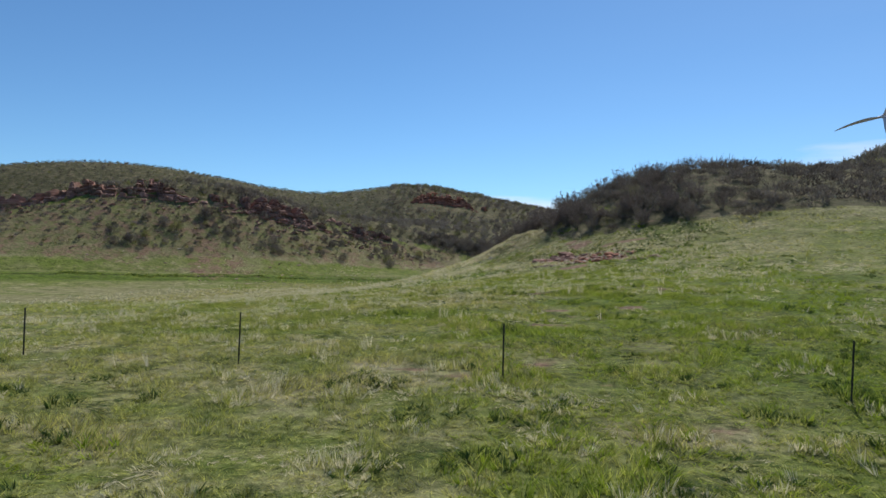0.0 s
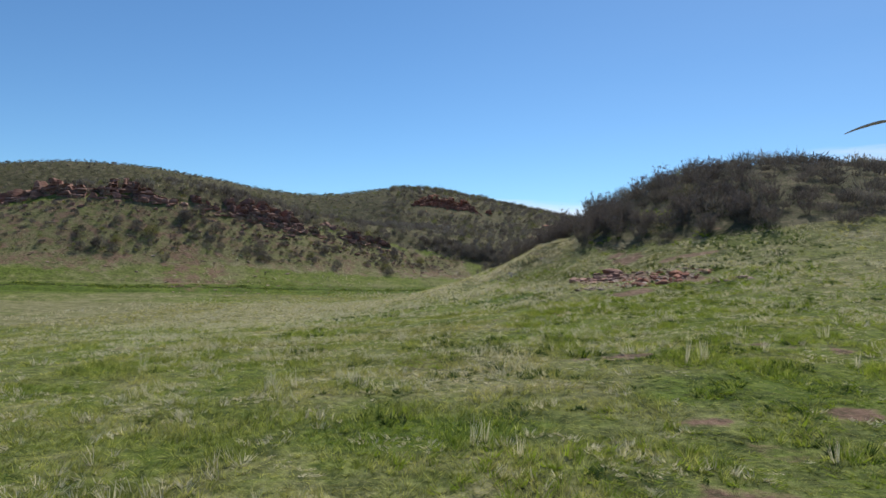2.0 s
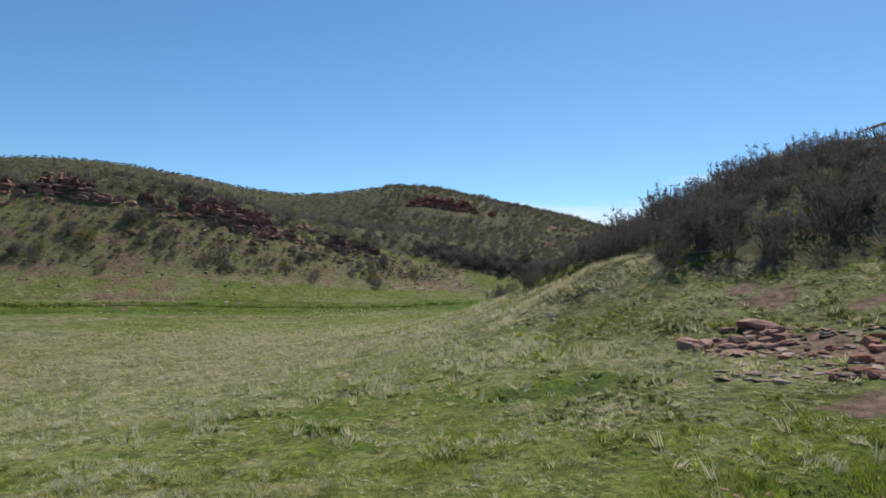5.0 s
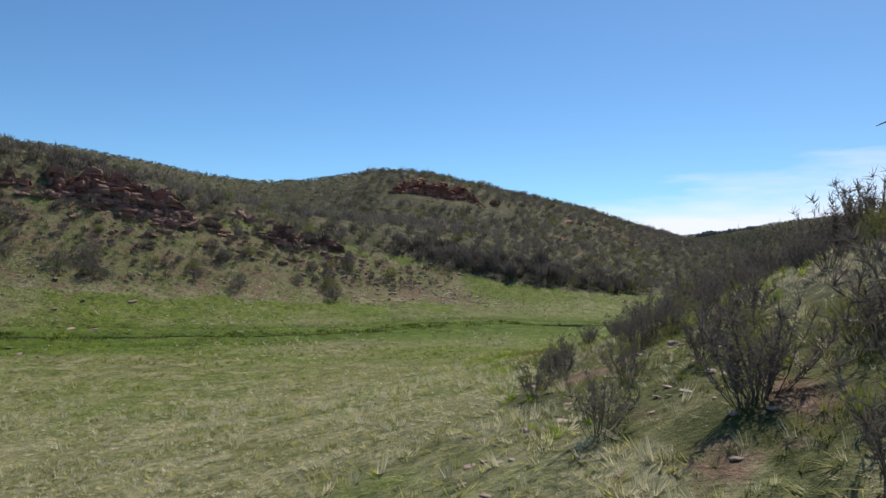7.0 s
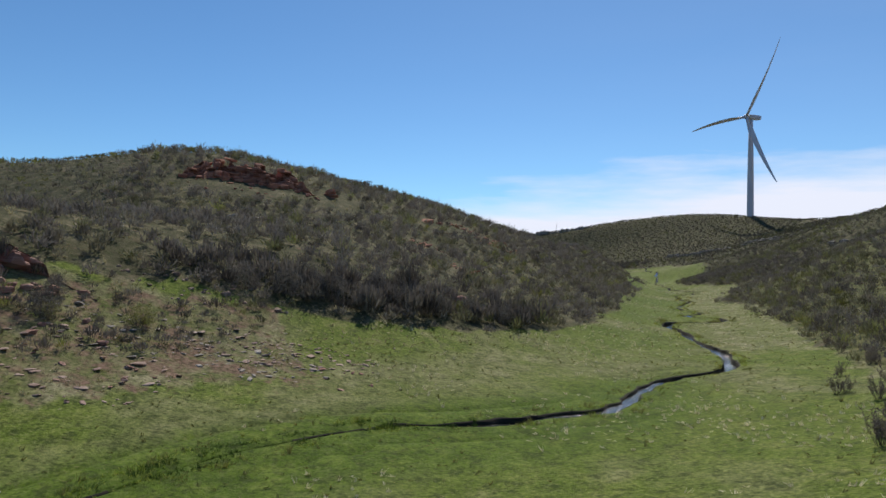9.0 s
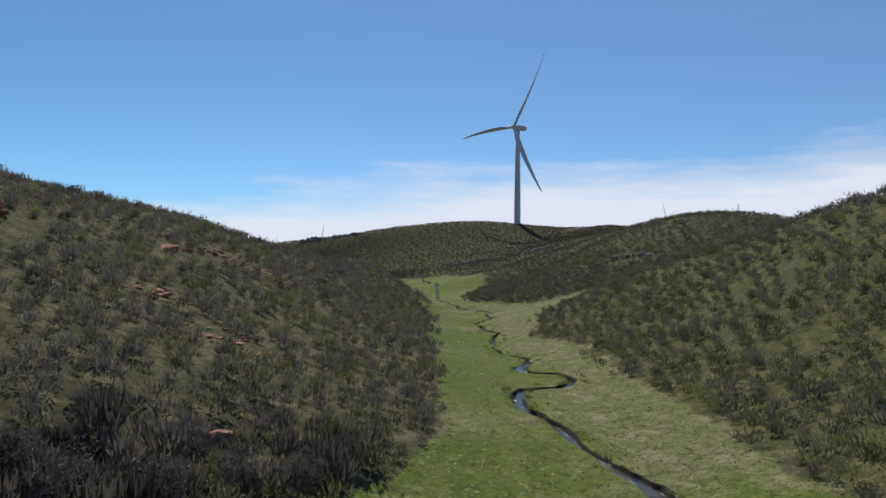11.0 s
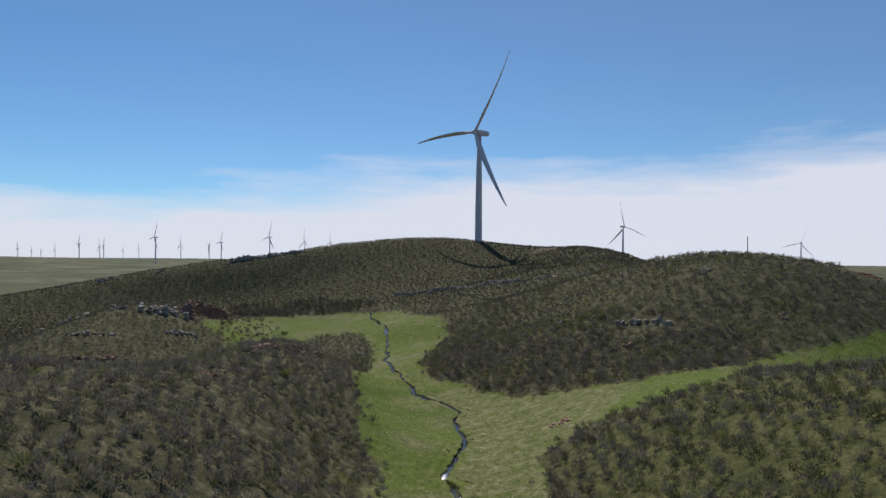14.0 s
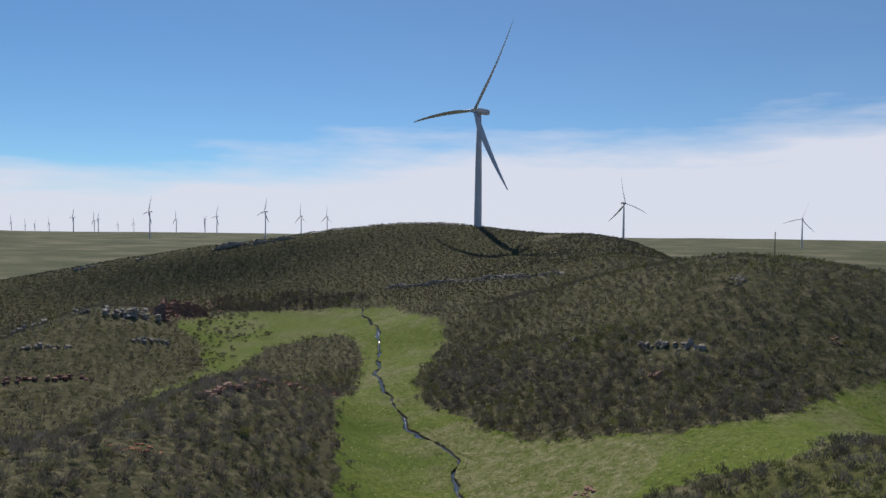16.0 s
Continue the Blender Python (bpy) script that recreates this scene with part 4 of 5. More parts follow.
ledge("rock_outcrop", [(120, 496), (128, 500), (136, 506), (142, 510)], 4.2, 1.5, "grey", "broken pale grey rock outcrop on the far slope", 13, 0.8, 3, gaps=0.08, spread=1.8)
ledge("rock_outcrop", [(84, 489), (94, 493), (104, 497)], 2.6, 1.2, "grey", "weathered grey outcrop along the far slope", 14, 0.5, 2, gaps=0.15, spread=1.5)
ledge("rock_outcrop", [(112, 500), (117, 502)], 2.4, 1.2, "grey", "small grey outcrop on the far slope", 48, 0.4, 2, gaps=0.1, spread=1.0)
cliff([(145, 512), (150, 524), (158, 536), (168, 548), (178, 560)], 6.5, 4.0, "red", "dark shaded cliff at the head of the gully", 15, full=0.95)
litter("rubble", 203, 612, 12, 26, 150, 0.6, 2.0, "red", "brown rubble on the slope above the gully", 49, False)
litter("red_stones", 90, 326, 3.5, 2.2, 40, 0.25, 0.8, "rust", "broken red stones on the scrub slope", 51)
ledge("rock_ledge", [(206.5, 333), (209, 326), (211.4, 317)], 2.0, 0.8, "grey", "pale grey rock ledge across the round hill", 16, 0.4, 2, gaps=0.08, spread=0.8)
litter("rocks", 208.6, 356, 2.5, 2.5, 12, 0.8, 1.8, "grey", "grey rocks among scrub on the round hill", 52, False)
litter("rocks", 242, 328, 3.0, 3.0, 16, 0.8, 2.2, "grey", "dark rocks below the top of the round hill", 53, False)
litter("rocks", 273, 352, 3.0, 2.0, 9, 1.0, 2.6, "grey", "pale flat rocks on the top of the round hill", 54)
litter("red_boulders", 290, 300, 6, 3, 26, 0.5, 1.7, "rust", "orange-red boulders on bare ground behind the round hill", 59, False)
litter("rocks", 230, 297, 1.6, 1.6, 7, 0.8, 2.0, "red", "reddish boulders on the flank of the round hill", 55, False)
cliff([(273, 552), (281, 537), (291, 520), (291, 500), (287, 470), (288, 451), (289.5, 433)], 2.4, 3.0, "grey", "long pale ledge across the foot of the turbine hill", 17, lean=1.2, bed=0.6, full=0.7)
cliff([(226, 690), (240, 684), (256, 675), (275, 665)], 3.4, 3.0, "grey", "dark rim of rock on the shoulder of the turbine hill", 18, bed=0.8, full=0.8)
ledge("rock_ledge", [(150, 731), (162, 725)], 2.0, 2.0, "grey", "small dark rim on the long far slope", 56, 0.1, 1, gaps=0.2, spread=1.5)
ledge("rock_ledge", [(184, 712), (194, 707)], 1.6, 2.0, "grey", "small grey rim on the long far slope", 57, 0.1, 1, gaps=0.2, spread=1.5)
litter("red_boulders", 150.5, 300, 2.6, 1.6, 22, 0.4, 1.1, "red", "orange-red boulders at the mouth of the side valley", 19, False)
litter("red_boulders", 197, 321, 1.4, 1.4, 7, 0.6, 1.5, "red", "dark red boulders on the round hill", 20, False)
litter("stone_slabs", 10.8, 53.6, 3.8, 2.4, 230, 0.12, 0.40, "pink", "flat pinkish stone slabs breaking through the meadow", 21)
litter("stone_blocks", 9.2, 57, 1.6, 1.5, 26, 0.4, 1.0, "red", "dark red blocks at the edge of the slab patch", 31, False)
litter("stone_blocks", 11.5, 53, 3.2, 2.0, 60, 0.2, 0.55, "rust", "jumbled rusty red stones among the slabs", 32, False)
litter("stones", 4.0, 32.6, 1.1, 0.6, 70, 0.04, 0.16, "pink", "small stones on bare earth in the meadow", 33)
ledge("rock_ledge", [(-13, 163.2), (-9.5, 164.6), (-6.5, 165.2)], 0.8, 0.55, "red", "low broken reddish ledge in the grassy slope", 34, 0.8, 2, gaps=0.2, spread=0.5)
ledge("rock_ledge", [(3.4, 168.7), (6.8, 169.5), (8.6, 169.3)], 0.5, 0.45, "red", "cluster of dark flat slabs at the edge of the meadow", 35, 0.9, 2, gaps=0.1, spread=0.6)
ledge("rock_ledge", [(-3.4, 182.2), (0.6, 182.4)], 0.7, 0.6, "red", "reddish ledge among grass below the scrub", 36, 0.8, 1, gaps=0.2, spread=0.7)
ledge("rock_ledge", [(0.3, 176.2), (3.6, 177.2)], 0.45, 0.9, "grey", "low grey stones at the edge of the scrub", 37, 0.8, 1, gaps=0.2, spread=0.7)
ledge("rock_ledge", [(10.6, 177.2), (12.6, 177.6)], 0.5, 0.8, "grey", "grey boulders at the foot of the scrub", 38, 0.8, 1, gaps=0.1, spread=0.5)
litter("stones", -3, 167, 12, 4, 200, 0.14, 0.6, "grey", "grey-brown stones strewn over the grassy slope", 39)
litter("stones", -24, 143, 20, 7, 170, 0.15, 0.5, "grey", "grey-brown stones strewn over the dry slope", 40)
ledge("rock_ledge", [(-13.4, 147.4), (-12.2, 148.4)], 0.4, 0.4, "red", "small patch of broken reddish rock in the grassy slope", 44, 0.8, 1, gaps=0.1, spread=0.5)
litter("stones", -48, 122, 24, 6, 120, 0.15, 0.55, "pink", "pale stones along the foot of the dry slope", 41)
litter("stones", 7.5, 72, 3.6, 6, 90, 0.06, 0.3, "pink", "small reddish stones between bunch grass on the bank", 42)
litter("stones", 4.2, 66.2, 1.6, 0.9, 16, 0.10, 0.34, "grey", "pale stones lying in short grass below the mound", 58, False)
litter("stone_slabs", 9.6, 56.2, 2.0, 1.2, 60, 0.15, 0.5, "red", "dark reddish slabs at the upper end of the outcrop", 43)
litter("stone_slabs", 14.5, 50.0, 1.6, 0.8, 22, 0.25, 0.6, "pink", "small flat pinkish slabs in short grass", 22)
litter("stones", 4, 169, 8, 3, 190, 0.16, 0.55, "pink", "scattered pale and reddish stones at the foot of the slope", 23)
litter("stones", -12, 161, 10, 6, 170, 0.16, 0.65, "pink", "scattered stones on the grassy slope", 24)
litter("stones", -34, 136, 22, 9, 150, 0.15, 0.6, "pink", "stones strewn over the bare reddish slope", 25)
litter("stones", -2, 178, 7, 4, 60, 0.2, 0.55, "pink", "pinkish stones among grass below the scrub", 26, False)
litter("stones", 5, 84, 4, 9, 120, 0.08, 0.34, "pink", "small loose stones on the dry bank", 27)
litter("stones", 1, 104, 12, 8, 40, 0.1, 0.35, "grey", "pale stones lying in the meadow", 28)
litter("stones", -8, 137, 12, 5, 40, 0.12, 0.4, "grey", "pale stones along the creek meadow", 29)
litter("stones", 5, 45, 1.7, 1.4, 50, 0.06, 0.25, "red", "small stones on a bare earth patch", 30)


# ---- scrub ----
def bush_shape(rng, sprays, wide, fine=False):
    """One bush of unit radius: brushy sprays that rise from a narrow foot to an uneven dome."""
    v = []
    lobes = [(rng.normal(0, 0.22, 2), rng.uniform(0.75, 1.1)) for _ in range(4)]
    for k in range(sprays):
        c, s = lobes[k % 4]
        a, q = rng.uniform(0, 2 * np.pi), np.sqrt(rng.random())
        out = np.array([np.cos(a), np.sin(a)])
        foot = np.r_[out * 0.30 * q + c * 0.5, 0.0]
        tip = np.r_[out * q * 0.80 * s + c, (0.30 + 0.75 * np.sqrt(1 - 0.85 * q * q)) * s * rng.uniform(0.82, 1.12)]
        tip[:2] += rng.normal(0, 0.05, 2)
        low = foot + (tip - foot) * (rng.uniform(0.0, 0.3) if k % 4 == 0 else rng.uniform(0.45, 0.8))
        if fine:
            low = foot + (tip - foot) * rng.uniform(0.25, 0.95)
            tip = low + (tip - low) / (np.linalg.norm(tip - low) + 1e-6) * rng.uniform(0.18, 0.42) + rng.normal(0, 0.11, 3)
        w = np.cross(tip - low, rng.normal(0, 1, 3))
        w = w / (np.linalg.norm(w) + 1e-6) * rng.uniform(0.045, 0.095) * wide
        v += [low - w, low + w, tip] if k % 4 else [low, tip - w, tip + w * 0.6 - (tip - low) * 0.2]
    return np.array(v, float), np.arange(3 * sprays).reshape(-1, 3)


def scatter(shapes, x, y, z, radius, tall, seed):
    """All copies of some shapes as one array of points and one of faces."""
    rng = np.random.default_rng(seed)
    pick, turn = rng.integers(0, len(shapes), len(x)), rng.uniform(0, 2 * np.pi, len(x))
    points, faces, owner, base = [], [], [], 0
    for k, (s, f) in enumerate(shapes):
        m = pick == k
        c, n = np.cos(turn[m])[:, None], np.sin(turn[m])[:, None]
        px, py, pz = s[None, :, 0], s[None, :, 1], s[None, :, 2]
        r = radius[m][:, None]
        points.append(np.stack([x[m][:, None] + r * (c * px - n * py), y[m][:, None] + r * (n * px + c * py), z[m][:, None] + tall[m][:, None] * pz], -1).reshape(-1, 3))
        faces.append((f[None] + base + np.arange(m.sum())[:, None, None] * len(s)).reshape(-1, 3))
        owner.append(np.repeat(np.flatnonzero(m), len(s)))
        base += m.sum() * len(s)
    return np.concatenate(points), np.concatenate(faces), np.concatenate(owner)


def field_of(name, verts, faces, material, label, category):
    me = mesh_of(name, verts, faces, material)
    return tagged(new(name, me), label, category, kind="stuff")


def jittered(x0, x1, y0, y1, step, seed):
    rng = np.random.default_rng(seed)
    gx, gy = np.meshgrid(np.arange(x0, x1, step), np.arange(y0, y1, step))
    x, y = gx.ravel() + rng.uniform(-0.56, 0.56, gx.size) * step, gy.ravel() + rng.uniform(-0.56, 0.56, gx.size) * step
    return x, y, rng


# bare rock and trodden ground inside the scrub
CLEARINGS = [(292, 300, 15, 8), (1, 232, 13, 5.5), (15, 235, 4, 4.5), (36, 250, 4, 2.2), (47, 257, 7, 3), (28, 226, 3.5, 3), (33, 215, 4.5, 3), (90, 325, 4, 3), (209, 324, 4, 9), (95, 443, 13, 3), (132, 501, 12, 4)]


def scrub_field(name, x0, x1, y0, y1, step, radius, count, olive, label, seed, keep=None, thin=0.0, wide=1.0, where=None, squat=1.0, shade=(0.0, 0.9), fine=False):
    """Many bushes; olive: how green they are on the whole; shade: from how dark to how light a bush may be."""
    x, y, rng = jittered(x0, x1, y0, y1, step, seed)
    m = scrubland(x + rng.normal(0, 1.3, len(x)), y + rng.normal(0, 1.3, len(x))) if where is None else inside(x, y, where)
    for cx, cy, rx, ry in CLEARINGS:
        m &= ((x - cx) / rx) ** 2 + ((y - cy) / ry) ** 2 > 1
    m &= soft_noise(x, y, 16, 61, 2) + 0.55 * soft_noise(x, y, 5, 62, 2) + rng.uniform(-0.6, 0.6, len(x)) > -0.85 + thin
    if keep is not None:
        m &= keep(x, y)
    x, y = x[m], y[m]
    r = radius * rng.uniform(0.55, 1.35, len(x))
    shapes = [bush_shape(rng, count, wide, fine) for _ in range(10)]
    v, f, owner = scatter(shapes, x, y, height(x, y) - 0.06, r, r * rng.uniform(1.0, 1.7, len(x)) * squat, seed + 1)
    ob = field_of(name, v, f, M_BRUSH, label, "shrubs")
    hue = np.clip(olive + 0.30 * soft_noise(x, y, 18, 63, 2) + rng.normal(0, 0.22, len(x)), 0, 1)
    tone = np.c_[hue, rng.uniform(*shade, len(x)), np.zeros(len(x)), np.ones(len(x))].astype(np.float32)
    ob.data.color_attributes.new("tone", "FLOAT_COLOR", "POINT").data.foreach_set("color", tone[owner].ravel())
    return ob


def near(x, y):
    """The hillsides that face the valley on both sides of it, up to the creek's second bend."""
    right = x < np.interp(y, [50, 100, 150, 200, 250, 280, 300], [60, 85, 108, 136, 195, 240, 330])
    left = (y < 285) | (x > np.interp(y, [285, 300, 330, 400], [-10, 30, 48, 66]))
    return (x < 215) & (y < 400) & ~((x < -20) & (y > 215)) & right & left


def east(x, y):
    """The hillside on the valley's right."""
    return x > np.interp(y, [60, 130, 170, 230, 300, 400], [0, 14, 45, 85, 140, 165])


def thicket(x, y):
    """The stretch beside the camera's way where every bush is built by itself."""
    return (y < 128) & (x < 31)


scrub_field("scrub", -75, 215, 40, 400, 1.95, 1.0, 86, 0.36, "dense grey-brown and olive scrub covering the valley's left hillside", 71, lambda x, y: near(x, y) & ~thicket(x, y) & ~east(x, y), 0.1, 0.9, squat=0.9, shade=(0.25, 1.2), fine=True)
scrub_field("scrub", -75, 215, 40, 400, 1.95, 1.0, 86, 0.44, "olive and grey-brown scrub covering the valley's right hillside", 72, lambda x, y: near(x, y) & ~thicket(x, y) & east(x, y) & ~((x < 62) & (y < 130)), 0.1, 0.9, squat=0.9, shade=(0.1, 1.1), fine=True)
scrub_field("scrub", 160, 340, 235, 440, 1.9, 0.95, 30, 0.50, "dark grey-green scrub on the round hill", 73, lambda x, y: ~((x < 215) & (y < 280)) & (x < np.interp(y, [235, 270, 300, 390, 440], [215, 250, 325, 315, 340])) & (x > 165), 0.0, 1.5, squat=0.9, shade=(0.0, 0.7), fine=True)
scrub_field("scrub", -330, 80, 60, 420, 2.0, 0.85, 16, 0.45, "thin grey-green scrub on the long left ridge", 74, lambda x, y: ~near(x, y) & (x > -200) & (x < 10) & (y < 320) & (y > 215) | ((x < -40) & (y > 110) & (y <= 215)), 0.1, 1.6, squat=0.75)
scrub_field("scrub", 40, 260, 400, 590, 2.0, 0.95, 22, 0.48, "dark scrub on the spurs beyond the creek bend", 75, None, 0.1, 1.6, shade=(0.0, 0.8), fine=True)
scrub_field("scrub", 40, 540, 440, 780, 1.9, 1.2, 9, 0.50, "dark scrub on the far turbine hill", 76, lambda x, y: ~((x < 260) & (y < 590)) & ((hill_rise(x, y) > 4) | ((x < 220) & (x > 60) & (y > 560) & (y < 720))) & (x < np.interp(y, [440, 480, 600, 650, 700, 780], [385, 450, 445, 365, 255, 160])) & (((x - 388) / 16) ** 2 + ((y - 536) / 7) ** 2 > 1), -0.3, 2.8, squat=0.75, shade=(-0.2, 0.25))
scrub_field("scrub", 196, 262, 530, 660, 2.6, 1.9, 40, 0.42, "dark tall shrubs along the head of the gully", 85, None, 0.6, 1.2, [(196, 590), (214, 568), (236, 546), (258, 540), (262, 560), (240, 610), (214, 640), (200, 620)], shade=(0.0, 0.4), fine=True)
BROW = ([55, 62, 70, 76, 90, 110, 128], [20, 15, 14, 14, 15, 17, 20])
scrub_field("scrub", 9, 32, 52, 130, 1.95, 1.2, 330, 0.10, "thicket of grey twiggy scrub on the brow of the near hill", 79, lambda x, y: (x > np.interp(y, *BROW)) & (y > 56), -0.5, 0.28, squat=0.52, shade=(0.1, 0.9), fine=True)
scrub_field("scrub", 32, 62, 52, 130, 1.95, 1.2, 110, 0.10, "grey twiggy scrub along the top of the near hill", 87, lambda x, y: y > 56, -0.5, 0.6, squat=0.5, shade=(0.0, 0.75), fine=True)
scrub_field("scrub", -95, -8, 122, 172, 1.9, 0.6, 60, 0.15, "grey bushes along the foot of the red ledge", 70, None, 0.4, 0.9, [(-92, 122), (-66, 136), (-53, 140), (-37, 150), (-24, 160), (-9, 168), (-11, 172), (-27, 166), (-43, 153), (-66, 144), (-92, 131)])
scrub_field("scrub", 60, 340, 35, 270, 3.0, 1.3, 16, 0.3, "thin grey scrub on the back of the near hill", 84, lambda x, y: ~near(x, y) & ~((x > 160) & (y > 235)), 0.0, 2.2)
SLOPE = [(-110, 106), (-62, 122), (-36, 138), (-14, 158), (2, 170), (4, 178), (-16, 171), (-27, 160), (-44, 147), (-68, 137), (-110, 117)]
scrub_field("scrub", -110, 6, 100, 180, 2.3, 0.7, 60, 0.2, "scattered small grey bushes on the slope below the ledge", 77, None, 0.35, 0.9, SLOPE)
scrub_field("scrub", -110, 6, 100, 180, 1.9, 0.45, 36, 0.72, "low olive tussocks on the slope below the ledge", 78, None, 0.3, 1.1, SLOPE)
scrub_field("scrub", 118, 215, 430, 588, 3.0, 1.1, 30, 0.45, "scattered dark bushes along the sides of the gully", 80, None, 0.75, 1.5, [(121, 433), (131, 444), (158, 474), (176, 500), (196, 520), (205, 580), (182, 560), (152, 514), (156, 499)])
scrub_field("scrub", -60, 6, 116, 178, 1.6, 0.40, 30, 0.35, "small grey-brown tussocks strewn over the slope below the ledge", 82, None, 0.4, 1.2, SLOPE)
scrub_field("scrub", -100, -8, 122, 174, 1.7, 0.9, 60, 0.12, "dark bushes growing in the broken ledge", 83, None, 0.95, 1.0, [(-95, 125), (-66, 138), (-53, 143), (-37, 152), (-24, 162), (-10, 170), (-12, 175), (-30, 168), (-66, 148), (-95, 134)])
scrub_field("scrub", -12, 40, 172, 200, 1.8, 1.35, 110, 0.06, "dense dark brushwood along the foot of the hill", 86, None, -0.1, 0.8, [(-6, 178), (4, 179.5), (14, 181), (27, 185), (35, 190), (38, 196), (24, 192), (8, 187), (-6, 183)])


def twig_bush(seed, stems=22):
    """A leafless many-stemmed bush about two metres high: stems, and fine twigs at their ends."""
    rng = np.random.default_rng(seed)
    sv, sf, tv = [], [], []
    for k in range(stems):
        a, out = rng.uniform(0, 2 * np.pi), rng.uniform(0.15, 1.0)
        p = np.array([0.28 * np.cos(a) * rng.random(), 0.28 * np.sin(a) * rng.random(), -0.05])
        d = np.array([np.cos(a) * out * 0.8, np.sin(a) * out * 0.8, 1.0])
        length = rng.uniform(1.1, 2.1) * (1.1 - 0.25 * out)
        pts = [p]
        for s in range(5):
            d = d / np.linalg.norm(d) + rng.normal(0, 0.13, 3) + [0, 0, 0.06]
            p = p + d / np.linalg.norm(d) * length / 5
            pts.append(p)
        base = len(sv)
        for s, q in enumerate(pts):
            r = 0.017 * (1 - s / 5.6)
            sv += [q + r * np.array([np.cos(t), np.sin(t), 0]) for t in (0, 2.09, 4.19)]
        for s in range(5):
            for i in range(3):
                j = (i + 1) % 3
                sf.append((base + 3 * s + i, base + 3 * s + j, base + 3 * s + 3 + j, base + 3 * s + 3 + i))
        for s in range(2, 6):
            for _ in range(9):
                q = pts[s] if s == 5 else pts[s] + (pts[s + 1] - pts[s]) * rng.random()
                e = np.array([0, 0, 0.5]) + rng.normal(0, 0.55, 3)
                e = e / np.linalg.norm(e) * rng.uniform(0.18, 0.45)
                w = np.cross(e, rng.normal(0, 1, 3))
                w = w / (np.linalg.norm(w) + 1e-6) * rng.uniform(0.009, 0.019)
                tv += [q - w, q + w, q + e]
    return mesh_of("branchwork", sv, sf, M_TWIG), mesh_of("brushwood", tv, np.arange(len(tv)).reshape(-1, 3), M_TWIG)


def leafy_bush(seed, material):
    """The same stems under a loose crown of many small leaves and twig ends."""
    rng = np.random.default_rng(seed)
    stems, _ = twig_bush(seed + 5, 24)
    v = []
    for _ in range(1100):
        a, el, r = rng.uniform(0, 2 * np.pi), np.arcsin(rng.uniform(0.05, 1.0)), rng.uniform(0.35, 1.0) ** 0.6
        p = np.array([0.95 * r * np.cos(a) * np.cos(el), 0.95 * r * np.sin(a) * np.cos(el), 0.15 + 1.35 * r * np.sin(el)])
        p = p + rng.normal(0, 0.06, 3)
        e = np.array([0, 0, 0.6]) + rng.normal(0, 0.6, 3)
        e = e / np.linalg.norm(e) * rng.uniform(0.08, 0.24)
        w = np.cross(e, rng.normal(0, 1, 3))
        w = w / (np.linalg.norm(w) + 1e-6) * rng.uniform(0.010, 0.024)
        v += [p - w, p + w, p + e]
    return stems, mesh_of("foliage", v, np.arange(len(v)).reshape(-1, 3), material)


KINDS = [(twig_bush(s), "brushwood", "leafless grey many-stemmed bush on the dry slope", 1.0) for s in (1, 2, 3)]
KINDS += [(leafy_bush(s, m), "foliage", lab, 1.0) for s, m, lab in ((11, M_SCRUB, "rounded grey-brown twiggy bush on the slope"), (12, M_SCRUB, "rounded grey-brown twiggy bush on the slope"), (13, M_OLIVE, "low olive-green bush with fine leaves"))]
MASTERS = []


def shrub(kind, x, y, size, turn):
    m = pose(x, y, on_ground(x, y) - 0.04, 0, 0, turn) @ Matrix.Scale(size, 4)
    for k, ob in MASTERS:
        if k == kind:
            c = copy_thing(ob, pose(0, 0, 0))
            c.matrix_basis = m
            return c
    (a, b), second, label, _ = KINDS[kind]
    ob = tagged(new("shrub"), label, "shrub", "shrubs beside the valley")
    for nm, me in (("branchwork", a), (second, b)):
        o = new(nm, me)
        o.parent = ob
    ob.matrix_basis = m
    MASTERS.append((kind, ob))
    return ob


